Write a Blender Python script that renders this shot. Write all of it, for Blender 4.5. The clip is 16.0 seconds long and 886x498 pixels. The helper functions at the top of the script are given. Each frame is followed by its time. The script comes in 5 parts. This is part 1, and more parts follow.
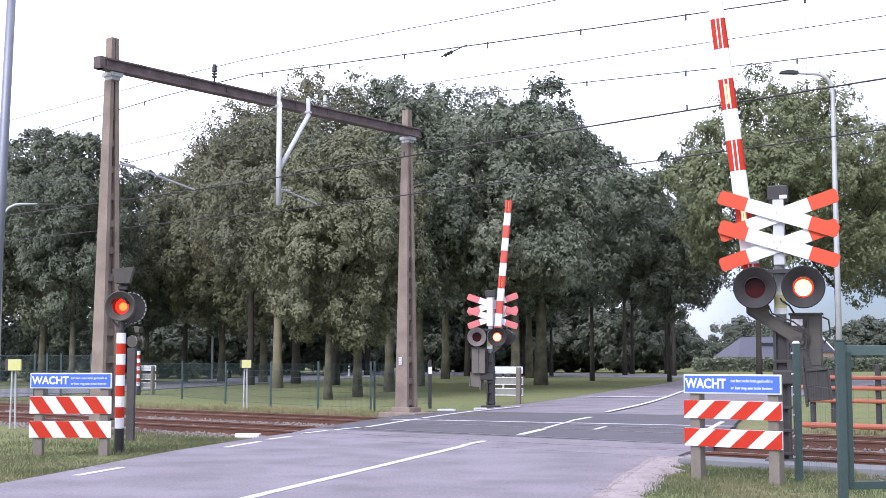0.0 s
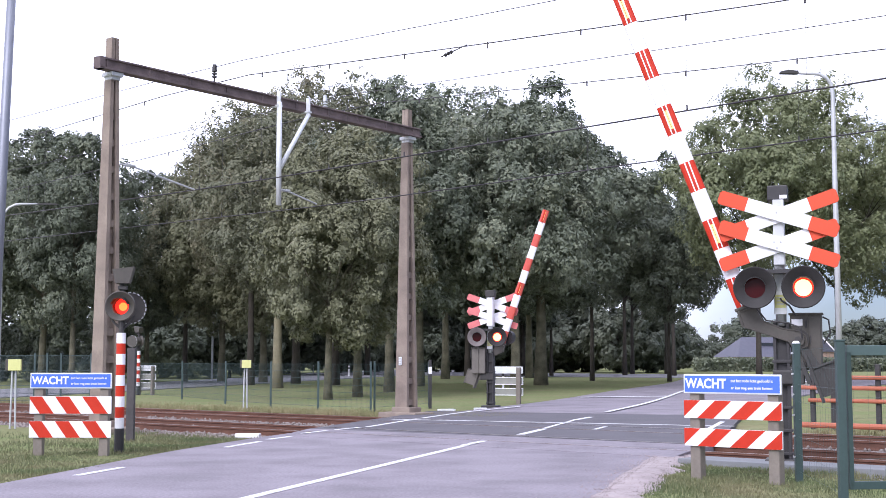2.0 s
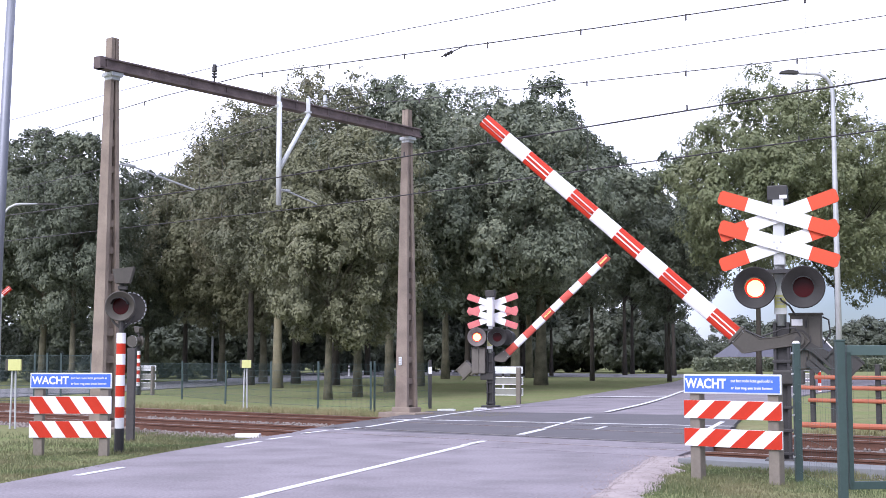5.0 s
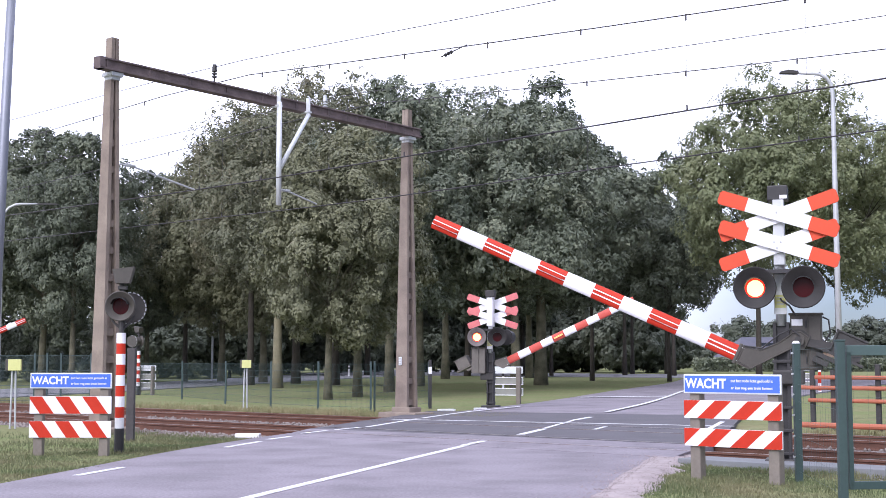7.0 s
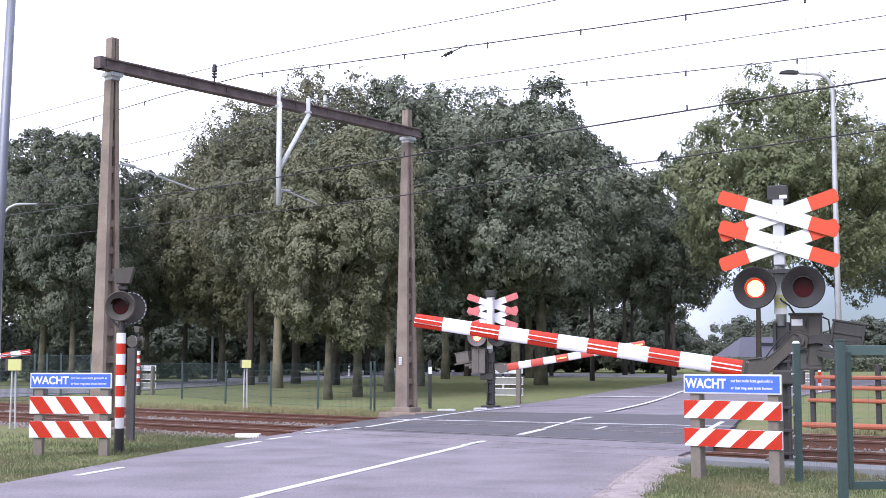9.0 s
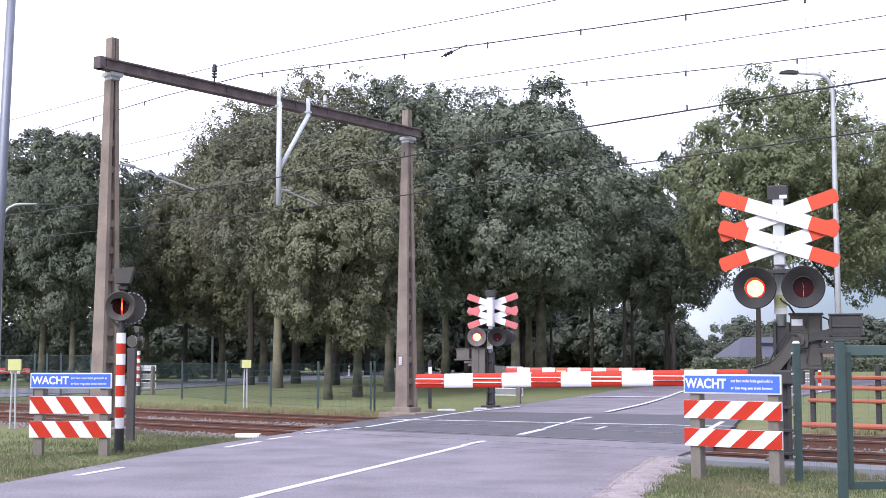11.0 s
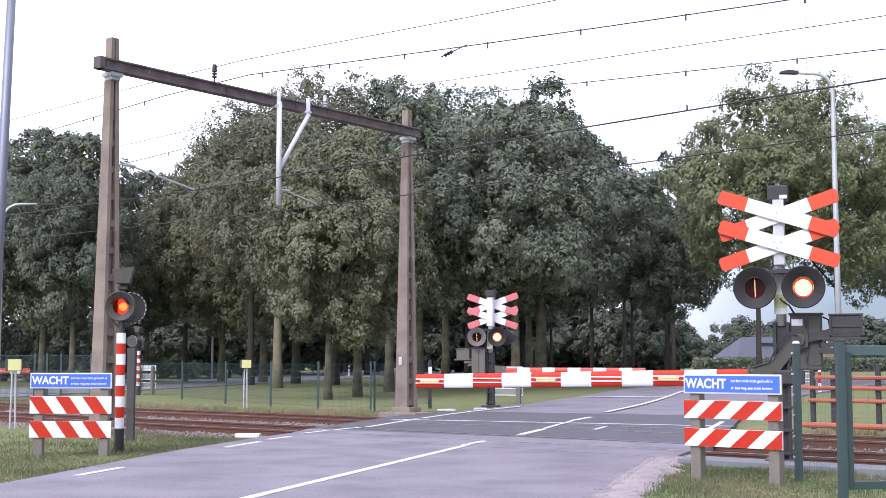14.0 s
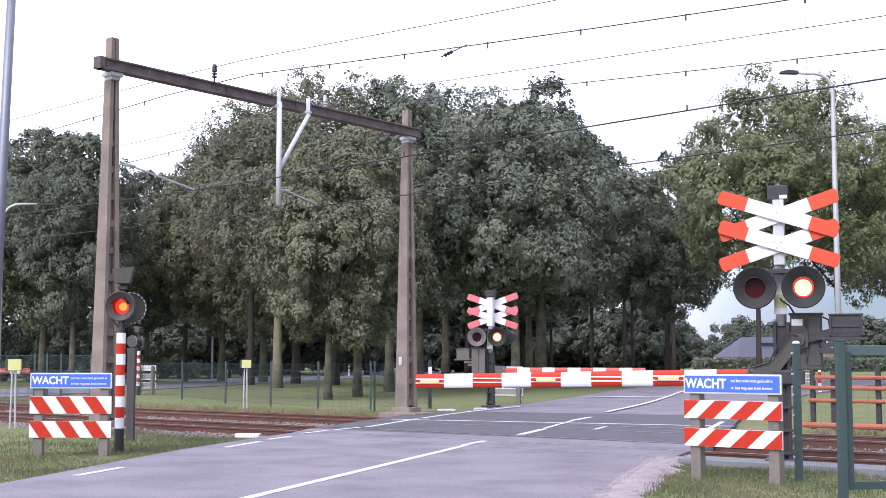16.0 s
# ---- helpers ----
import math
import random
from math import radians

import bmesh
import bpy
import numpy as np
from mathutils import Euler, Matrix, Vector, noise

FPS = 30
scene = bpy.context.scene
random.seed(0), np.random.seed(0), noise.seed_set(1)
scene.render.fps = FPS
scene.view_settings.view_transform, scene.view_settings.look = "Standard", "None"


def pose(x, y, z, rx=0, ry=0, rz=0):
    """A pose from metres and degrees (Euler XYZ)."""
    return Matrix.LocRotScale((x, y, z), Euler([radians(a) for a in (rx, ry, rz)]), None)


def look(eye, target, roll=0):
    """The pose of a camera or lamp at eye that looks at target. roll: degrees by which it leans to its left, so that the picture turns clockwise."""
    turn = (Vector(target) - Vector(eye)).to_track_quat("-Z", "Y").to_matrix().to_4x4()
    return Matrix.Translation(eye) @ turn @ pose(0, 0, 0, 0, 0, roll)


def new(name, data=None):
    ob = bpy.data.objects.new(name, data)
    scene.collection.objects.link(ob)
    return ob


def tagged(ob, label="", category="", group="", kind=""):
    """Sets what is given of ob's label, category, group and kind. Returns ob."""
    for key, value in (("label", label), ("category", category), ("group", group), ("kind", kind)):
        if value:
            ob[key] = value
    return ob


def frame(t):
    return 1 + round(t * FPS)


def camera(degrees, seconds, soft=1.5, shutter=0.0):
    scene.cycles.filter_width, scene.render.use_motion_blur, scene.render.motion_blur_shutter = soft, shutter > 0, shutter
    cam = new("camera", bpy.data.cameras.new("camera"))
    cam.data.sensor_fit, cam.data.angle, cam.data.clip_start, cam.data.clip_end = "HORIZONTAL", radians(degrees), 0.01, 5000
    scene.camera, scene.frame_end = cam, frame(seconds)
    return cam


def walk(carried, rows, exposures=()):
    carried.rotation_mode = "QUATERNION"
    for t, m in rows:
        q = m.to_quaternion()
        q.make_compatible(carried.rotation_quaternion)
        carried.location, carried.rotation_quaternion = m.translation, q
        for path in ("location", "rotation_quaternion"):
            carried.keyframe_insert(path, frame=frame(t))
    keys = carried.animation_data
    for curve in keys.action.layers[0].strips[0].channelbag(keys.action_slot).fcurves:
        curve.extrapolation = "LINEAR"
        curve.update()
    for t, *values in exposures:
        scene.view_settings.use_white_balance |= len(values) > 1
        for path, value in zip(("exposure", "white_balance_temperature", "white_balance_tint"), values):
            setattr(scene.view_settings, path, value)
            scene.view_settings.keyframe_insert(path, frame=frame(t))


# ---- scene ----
# ---- camera ----
cam = camera(37.64, 16.0, soft=0.85)
EYE = pose(0, 0, 1.4, 90 + 4.945, 0, 0)
walk(cam, [(0.0, EYE), (16.0, EYE)], exposures=[(0.0, -0.03, 5850, 17), (4.5, -0.03, 5850, 17), (7.0, -0.08, 5850, 17), (16.0, -0.09, 5850, 17)])

# ---- light: bright thin overcast ----
SUN_EL, SUN_AZ = 37.0, 207.0
world = bpy.data.worlds.new("sky")
scene.world = world
world.use_nodes = True
wn, wl = world.node_tree.nodes, world.node_tree.links
wn.clear()
w_out = wn.new("ShaderNodeOutputWorld")
w_bg = wn.new("ShaderNodeBackground")
w_sky = wn.new("ShaderNodeTexSky")
w_sky.sky_type = "NISHITA"
w_sky.sun_disc = False
w_sky.sun_elevation, w_sky.sun_rotation = radians(SUN_EL), radians(SUN_AZ)
w_sky.air_density, w_sky.dust_density = 1.0, 0.6
w_tc = wn.new("ShaderNodeTexCoord")
w_map = wn.new("ShaderNodeMapping")
w_map.inputs["Scale"].default_value = (1.0, 1.0, 3.0)
w_noise = wn.new("ShaderNodeTexNoise")
w_noise.inputs["Scale"].default_value = 2.2
w_noise.inputs["Detail"].default_value = 5
w_ramp = wn.new("ShaderNodeValToRGB")
w_ramp.color_ramp.elements[0].position, w_ramp.color_ramp.elements[1].position = 0.30, 0.56
w_ramp.color_ramp.elements[0].color = (0.55, 0.55, 0.55, 1)
w_mix = wn.new("ShaderNodeMix")
w_mix.data_type = "RGBA"
w_mix.inputs["B"].default_value = (12.6, 12.6, 13.9, 1)
w_bg.inputs["Strength"].default_value = 0.15
wl.new(w_tc.outputs["Generated"], w_map.inputs["Vector"])
wl.new(w_map.outputs["Vector"], w_noise.inputs["Vector"])
wl.new(w_noise.outputs["Fac"], w_ramp.inputs["Fac"])
w_sep = wn.new("ShaderNodeSeparateXYZ")
w_dot = wn.new("ShaderNodeMath")
w_dot.operation = "MULTIPLY_ADD"
w_dot.inputs[1].default_value = -1.0
w_clear = wn.new("ShaderNodeMapRange")
w_clear.interpolation_type = "SMOOTHSTEP"
for key, value in (("From Min", 0.04), ("From Max", 0.27), ("To Min", 1.0), ("To Max", 0.12)):
    w_clear.inputs[key].default_value = value
w_fac = wn.new("ShaderNodeMath")
w_fac.operation = "MULTIPLY"
wl.new(w_tc.outputs["Generated"], w_sep.inputs["Vector"])
wl.new(w_sep.outputs["Z"], w_dot.inputs[0])
wl.new(w_sep.outputs["X"], w_dot.inputs[2])
wl.new(w_dot.outputs[0], w_clear.inputs["Value"])
wl.new(w_ramp.outputs["Color"], w_fac.inputs[0])
wl.new(w_clear.outputs["Result"], w_fac.inputs[1])
wl.new(w_fac.outputs[0], w_mix.inputs["Factor"])
w_dim = wn.new("ShaderNodeVectorMath")
w_dim.operation = "MULTIPLY"
w_dim.inputs[1].default_value = (0.29, 0.35, 0.46)
wl.new(w_sky.outputs["Color"], w_dim.inputs[0])
wl.new(w_dim.outputs["Vector"], w_mix.inputs["A"])
wl.new(w_mix.outputs["Result"], w_bg.inputs["Color"])
wl.new(w_bg.outputs["Background"], w_out.inputs["Surface"])

sun = new("sun", bpy.data.lights.new("sun", "SUN"))
sun.data.energy, sun.data.angle, sun.data.color = 2.7, radians(26), (1.0, 0.95, 0.88)
az, el = radians(SUN_AZ), radians(SUN_EL)
sun.matrix_world = look((0, 0, 0), (-math.sin(az) * math.cos(el), -math.cos(az) * math.cos(el), -math.sin(el)))


# ---- materials ----
def mat(name, color, rough=0.6, metal=0.0, var=0.25, scale=8.0, fine=60.0, bump=0.2, dist=0.01, dirt=None, dirt_amt=0.35, spec=0.5):
    """Principled surface with a broad and a fine variation, dirt and a little relief."""
    m = bpy.data.materials.new(name)
    m.use_nodes = True
    nt = m.node_tree
    b = nt.nodes["Principled BSDF"]
    b.inputs["Roughness"].default_value = rough
    b.inputs["Metallic"].default_value = metal
    b.inputs["Specular IOR Level"].default_value = spec
    tc = nt.nodes.new("ShaderNodeTexCoord")
    n1 = nt.nodes.new("ShaderNodeTexNoise")
    n1.inputs["Scale"].default_value, n1.inputs["Detail"].default_value = scale, 6
    n2 = nt.nodes.new("ShaderNodeTexNoise")
    n2.inputs["Scale"].default_value, n2.inputs["Detail"].default_value = fine, 3
    nt.links.new(tc.outputs["Object"], n1.inputs["Vector"])
    nt.links.new(tc.outputs["Object"], n2.inputs["Vector"])
    r = nt.nodes.new("ShaderNodeValToRGB")
    dk = dirt or tuple(c * (1 - var) for c in color)
    r.color_ramp.elements[0].color = (*(c * (1 - dirt_amt) + d * dirt_amt for c, d in zip(color, dk)), 1)
    r.color_ramp.elements[1].color = (*(min(1, c * (1 + var * 0.35)) for c in color), 1)
    r.color_ramp.elements[0].position, r.color_ramp.elements[1].position = 0.32, 0.62
    nt.links.new(n1.outputs["Fac"], r.inputs["Fac"])
    r2 = nt.nodes.new("ShaderNodeMapRange")
    r2.inputs["To Min"].default_value, r2.inputs["To Max"].default_value = 1 - var * 0.6, 1 + var * 0.6
    nt.links.new(n2.outputs["Fac"], r2.inputs["Value"])
    mx = nt.nodes.new("ShaderNodeVectorMath")
    mx.operation = "SCALE"
    nt.links.new(r.outputs["Color"], mx.inputs[0])
    nt.links.new(r2.outputs["Result"], mx.inputs["Scale"])
    nt.links.new(mx.outputs["Vector"], b.inputs["Base Color"])
    if bump:
        bp = nt.nodes.new("ShaderNodeBump")
        bp.inputs["Strength"].default_value, bp.inputs["Distance"].default_value = bump, dist
        nt.links.new(n2.outputs["Fac"], bp.inputs["Height"])
        nt.links.new(bp.outputs["Normal"], b.inputs["Normal"])
    return m


def glow(name, color, strength):
    m = bpy.data.materials.new(name)
    m.use_nodes = True
    b = m.node_tree.nodes["Principled BSDF"]
    b.inputs["Base Color"].default_value = (*(c * 0.5 for c in color), 1)
    b.inputs["Emission Color"].default_value = (*color, 1)
    b.inputs["Emission Strength"].default_value = strength
    return m


def leafy(name, dark, light, tip):
    """Leaves: colour differs from leaf to leaf and from clump to clump, light passes through."""
    m = bpy.data.materials.new(name)
    m.use_nodes = True
    nt = m.node_tree
    b = nt.nodes["Principled BSDF"]
    b.inputs["Roughness"].default_value = 0.55
    b.inputs["Specular IOR Level"].default_value = 0.35
    geo = nt.nodes.new("ShaderNodeNewGeometry")
    r = nt.nodes.new("ShaderNodeValToRGB")
    r.color_ramp.elements[0].color, r.color_ramp.elements[1].color = (*dark, 1), (*tip, 1)
    e = r.color_ramp.elements.new(0.6)
    e.color = (*light, 1)
    tc = nt.nodes.new("ShaderNodeTexCoord")
    n = nt.nodes.new("ShaderNodeTexNoise")
    n.inputs["Scale"].default_value, n.inputs["Detail"].default_value = 0.35, 4
    nt.links.new(tc.outputs["Object"], n.inputs["Vector"])
    info = nt.nodes.new("ShaderNodeObjectInfo")
    add = nt.nodes.new("ShaderNodeMath")
    add.operation = "MULTIPLY_ADD"
    add.inputs[1].default_value = 0.45
    nt.links.new(geo.outputs["Random Per Island"], add.inputs[0])
    sub = nt.nodes.new("ShaderNodeMath")
    sub.operation = "MULTIPLY_ADD"
    sub.inputs[1].default_value, sub.inputs[2].default_value = 1.3, -0.45
    nt.links.new(n.outputs["Fac"], sub.inputs[0])
    sh = nt.nodes.new("ShaderNodeMath")
    sh.operation = "MULTIPLY_ADD"
    sh.inputs[1].default_value = 0.25
    nt.links.new(info.outputs["Random"], sh.inputs[0])
    nt.links.new(sub.outputs[0], sh.inputs[2])
    nt.links.new(sh.outputs[0], add.inputs[2])
    nt.links.new(add.outputs[0], r.inputs["Fac"])
    nt.links.new(r.outputs["Color"], b.inputs["Base Color"])
    tr = nt.nodes.new("ShaderNodeBsdfTranslucent")
    nt.links.new(r.outputs["Color"], tr.inputs["Color"])
    ms = nt.nodes.new("ShaderNodeMixShader")
    ms.inputs["Fac"].default_value = 0.2
    nt.links.new(b.outputs["BSDF"], ms.inputs[1])
    nt.links.new(tr.outputs["BSDF"], ms.inputs[2])
    nt.links.new(ms.outputs["Shader"], nt.nodes["Material Output"].inputs["Surface"])
    return m


ASPHALT = mat("asphalt", (0.198, 0.177, 0.199), 0.9, var=0.7, scale=0.8, fine=26, bump=0.9, dist=0.012, dirt=(0.154, 0.137, 0.154), dirt_amt=0.6)
ASPHALT_FAR = mat("asphalt_grey", (0.20, 0.195, 0.21), 0.85, var=0.15, scale=0.2, fine=20, bump=0.3)
DARK_ASPHALT = mat("dark_asphalt", (0.092, 0.086, 0.097), 0.8, var=0.3, scale=0.7, fine=40, bump=0.5, dist=0.008)
PAINT_WHITE = mat("road_paint", (0.72, 0.72, 0.74), 0.6, var=0.2, scale=6, fine=50, dirt=(0.35, 0.34, 0.35), dirt_amt=0.5)
GRASS = mat("grass_ground", (0.152, 0.178, 0.082), 0.9, var=0.5, scale=0.5, fine=7, bump=0.9, dist=0.05, dirt=(0.225, 0.21, 0.12), dirt_amt=0.85, spec=0.0)
BLADE = mat("grass_blades", (0.083, 0.106, 0.042), 0.7, var=0.45, scale=1.0, fine=8, bump=0, dirt=(0.20, 0.175, 0.095), dirt_amt=0.8)
STRAW = mat("straw_grass", (0.25, 0.215, 0.115), 0.8, var=0.4, scale=0.8, fine=6, bump=0, dirt=(0.15, 0.17, 0.06), dirt_amt=0.8)
SAND = mat("dry_sand", (0.32, 0.272, 0.268), 0.9, var=0.4, scale=3, fine=30, bump=0.5)
STONE = mat("ballast_stone", (0.235, 0.20, 0.182), 0.9, var=0.5, scale=4, fine=18, bump=0.5, dist=0.02)
RUST = mat("rusty_steel", (0.13, 0.062, 0.042), 0.75, metal=0.2, var=0.35, scale=5, fine=40, bump=0.3)
SHINY = mat("polished_rail_top", (0.30, 0.26, 0.25), 0.35, metal=0.8, var=0.2, scale=3, fine=40, bump=0.0)
SLEEPER = mat("sleeper_wood", (0.12, 0.085, 0.07), 0.9, var=0.4, scale=4, fine=30, bump=0.5)
CONCRETE = mat("weathered_concrete", (0.255, 0.207, 0.17), 0.9, var=0.3, scale=2.0, fine=35, bump=0.5, dirt=(0.15, 0.115, 0.10), dirt_amt=0.6)
CONCRETE_DARK = mat("dark_beam_concrete", (0.15, 0.115, 0.115), 0.9, var=0.35, scale=2.5, fine=30, bump=0.4, dirt=(0.06, 0.045, 0.05), dirt_amt=0.6)
STEEL = mat("galvanised_steel", (0.50, 0.51, 0.52), 0.5, metal=0.35, var=0.15, scale=6, fine=40, bump=0.1)
STEEL_WHITE = mat("pale_steel", (0.66, 0.68, 0.70), 0.5, metal=0.1, var=0.15, scale=4, fine=30, bump=0.1)
DARK_STEEL = mat("dark_grey_paint", (0.042, 0.039, 0.038), 0.55, metal=0.1, var=0.3, scale=6, fine=30, bump=0.15)
GREY_BOX = mat("olive_grey_paint", (0.074, 0.066, 0.057), 0.55, metal=0.1, var=0.25, scale=5, fine=30, bump=0.15)
# paler than GREY_BOX, for the far barrier
BOX_PALE = mat("pale_olive_grey_paint", (0.15, 0.134, 0.118), 0.6, metal=0.1, var=0.25, scale=5, fine=30, bump=0.15)
BLACK = mat("black_paint", (0.028, 0.026, 0.028), 0.5, var=0.3, scale=6, fine=30, bump=0.1)
DISC = mat("matt_black_disc", (0.018, 0.0155, 0.0155), 0.65, var=0.3, scale=8, fine=40, bump=0.1)
WIRE = mat("wire_copper", (0.06, 0.055, 0.06), 0.6, metal=0.3, var=0.2, bump=0)
WHITE = mat("white_paint", (0.80, 0.79, 0.82), 0.45, var=0.08, scale=4, fine=30, bump=0.05)
RED = mat("signal_red", (0.50, 0.036, 0.016), 0.42, var=0.15, scale=4, fine=30, bump=0.05, spec=0.2)
ORANGE = mat("fluorescent_orange_red", (0.66, 0.088, 0.042), 0.45, var=0.10, scale=4, fine=30, bump=0.05, spec=0.2)
FADED_RED = mat("faded_boom_red", (0.56, 0.085, 0.06), 0.5, var=0.15, scale=4, fine=30, bump=0.05)
# far cross ends: the pale back-lit look is put into this red
PINK = mat("backlit_pale_red", (0.62, 0.17, 0.17), 0.5, var=0.15, scale=4, fine=30, bump=0.05)
BLUE = mat("sign_blue", (0.085, 0.17, 0.62), 0.4, var=0.06, scale=4, fine=30, bump=0.03, spec=0.2)
YELLOW = mat("pale_yellow", (0.60, 0.60, 0.24), 0.5, var=0.12, scale=5, fine=30, bump=0.05)
GREEN = mat("green_fence_paint", (0.040, 0.068, 0.066), 0.5, var=0.2, scale=5, fine=30, bump=0.1)
# lighter than GREEN, for the gate's top rail
GREEN_RAIL = mat("lighter_green_paint", (0.075, 0.115, 0.112), 0.5, var=0.2, scale=5, fine=30, bump=0.1)
WOOD = mat("weathered_wood", (0.19, 0.165, 0.14), 0.85, var=0.35, scale=3, fine=25, bump=0.4)
WOOD_DARK = mat("dark_wood", (0.075, 0.068, 0.07), 0.85, var=0.35, scale=3, fine=25, bump=0.4)
BARK = mat("bark", (0.135, 0.124, 0.082), 0.95, var=0.45, scale=1.6, fine=14, bump=0.9, dist=0.04, dirt=(0.05, 0.052, 0.032), dirt_amt=0.8)
BARK_PALE = mat("pale_bark", (0.20, 0.18, 0.115), 0.95, var=0.4, scale=1.6, fine=14, bump=0.8, dist=0.04)
MAST = mat("mast_steel", (0.24, 0.25, 0.29), 0.5, metal=0.5, var=0.15, scale=2, fine=20, bump=0.1)
# bark darkened: shade beneath the crowns is part of this colour
BARK_DARK = mat("shaded_bark", (0.05, 0.043, 0.034), 0.95, var=0.45, scale=1.6, fine=14, bump=0.9, dist=0.04)
LEAF = leafy("oak_leaves", (0.078, 0.094, 0.066), (0.172, 0.198, 0.138), (0.31, 0.325, 0.225))
LEAF_OLIVE = leafy("olive_leaves", (0.105, 0.115, 0.068), (0.215, 0.22, 0.13), (0.35, 0.345, 0.215))
LEAF_LIGHT = leafy("light_leaves", (0.105, 0.128, 0.062), (0.2, 0.225, 0.115), (0.31, 0.32, 0.19))
LEAF_BROWN = leafy("browning_leaves", (0.092, 0.10, 0.062), (0.178, 0.185, 0.115), (0.31, 0.28, 0.185))
# darkened leaves: the shade under the canopy is put into the colour
LEAF_DARK = leafy("canopy_shaded_leaves", (0.062, 0.074, 0.053), (0.115, 0.135, 0.093), (0.19, 0.21, 0.14))
LEAF_DUSK = leafy("dull_green_leaves", (0.062, 0.075, 0.052), (0.132, 0.153, 0.104), (0.23, 0.25, 0.165))
# dark end raised: distance haze is put into these leaf colours
LEAF_FAR = leafy("hazy_far_leaves", (0.092, 0.106, 0.080), (0.125, 0.143, 0.105), (0.165, 0.18, 0.13))
ROOF = mat("slate_roof", (0.085, 0.085, 0.115), 0.6, var=0.2, scale=2, fine=12, bump=0.3)
BRICK = mat("house_brick", (0.30, 0.21, 0.165), 0.9, var=0.3, scale=1, fine=10, bump=0.3)
GLASS_DARK = mat("dark_window", (0.03, 0.035, 0.045), 0.1, var=0.1, bump=0)
LAMP_CORE = glow("lit_lamp_core", (1.0, 0.60, 0.20), 3.6)
LAMP_RED = glow("lit_red_glass", (1.0, 0.022, 0.008), 2.0)
LAMP_ORANGE = glow("lit_orange_glass", (1.0, 0.27, 0.04), 1.9)
# guard rail orange, toned down: the dim view behind the gate is in it
DIMMED_ORANGE = mat("dimmed_orange_paint", (0.38, 0.115, 0.06), 0.6, var=0.2, scale=3, fine=25, bump=0.1)
LAMP_AMBER = glow("lit_amber_strip", (1.0, 0.60, 0.22), 1.6)
# paler than DISC, for one lamp of the far barrier
DISC_GREY = mat("pale_grey_disc", (0.17, 0.145, 0.14), 0.7, var=0.3, scale=8, fine=40, bump=0.1)
WORN_RIM = mat("worn_pale_rim", (0.42, 0.42, 0.43), 0.6, var=0.4, scale=12, fine=50, bump=0.1)
BOARD_BACK = mat("grey_board_back", (0.26, 0.26, 0.235), 0.6, var=0.2, scale=5, fine=30, bump=0.1)
# face of the added flaps, standing in for an unlit red lens
FLAP_RED = mat("flap_as_unlit_lens", (0.040, 0.003, 0.004), 0.25, var=0.2, bump=0, spec=0.15)


# ---- mesh helpers ----
def box(bm, x0, x1, y0, y1, z0, z1, bev=0.0):
    r = bmesh.ops.create_cube(bm, size=1.0)
    vs = r["verts"]
    for v in vs:
        v.co = Vector(((x0 + x1) / 2 + v.co.x * (x1 - x0), (y0 + y1) / 2 + v.co.y * (y1 - y0), (z0 + z1) / 2 + v.co.z * (z1 - z0)))
    if bev:
        es = list({e for v in vs for e in v.link_edges})
        bmesh.ops.bevel(bm, geom=es, offset=bev, segments=2, affect="EDGES", profile=0.6)
    return bm


def tube(bm, a, b, r0, r1=None, n=12, caps=True):
    a, b = Vector(a), Vector(b)
    r1 = r0 if r1 is None else r1
    d = b - a
    q = Vector((0, 0, 1)).rotation_difference(d.normalized()).to_matrix().to_4x4()
    bmesh.ops.create_cone(bm, cap_ends=caps, segments=n, radius1=r0, radius2=r1, depth=d.length, matrix=Matrix.Translation((a + b) / 2) @ q)
    return bm


def path_tube(bm, pts, radii, n=8):
    """A tube along points with a radius at each."""
    rings = []
    pts = [Vector(p) for p in pts]
    for i, p in enumerate(pts):
        d = (pts[min(i + 1, len(pts) - 1)] - pts[max(i - 1, 0)]).normalized()
        q = Vector((0, 0, 1)).rotation_difference(d)
        rings.append([bm.verts.new(p + q @ Vector((radii[i] * math.cos(2 * math.pi * k / n), radii[i] * math.sin(2 * math.pi * k / n), 0))) for k in range(n)])
    for a, b in zip(rings, rings[1:]):
        for k in range(n):
            bm.faces.new((a[k], a[(k + 1) % n], b[(k + 1) % n], b[k]))
    bm.faces.new(rings[0][::-1])
    bm.faces.new(rings[-1])
    return bm


def prism(bm, poly, y0, y1):
    """A polygon in x, z made solid from y0 to y1."""
    a = [bm.verts.new((x, y0, z)) for x, z in poly]
    b = [bm.verts.new((x, y1, z)) for x, z in poly]
    n = len(poly)
    bm.faces.new(a)
    bm.faces.new(b[::-1])
    for i in range(n):
        bm.faces.new((a[i], b[i], b[(i + 1) % n], a[(i + 1) % n]))
    bmesh.ops.recalc_face_normals(bm, faces=bm.faces[:])
    return bm


def shape(name, bm, material, smooth=False):
    me = bpy.data.meshes.new(name)
    bm.to_mesh(me)
    bm.free()
    for m in (material if isinstance(material, (list, tuple)) else [material]):
        me.materials.append(m)
    if smooth:
        me.shade_smooth()
    return me


def part(name, bm, material, parent, label="", smooth=False, at=None):
    ob = new(name, shape(name, bm, material, smooth))
    ob.parent = parent
    if at is not None:
        ob.matrix_basis = at
    return tagged(ob, label) if label else ob


def share(name, me, parent, at):
    ob = new(name, me)
    ob.parent = parent
    ob.matrix_basis = at
    return ob


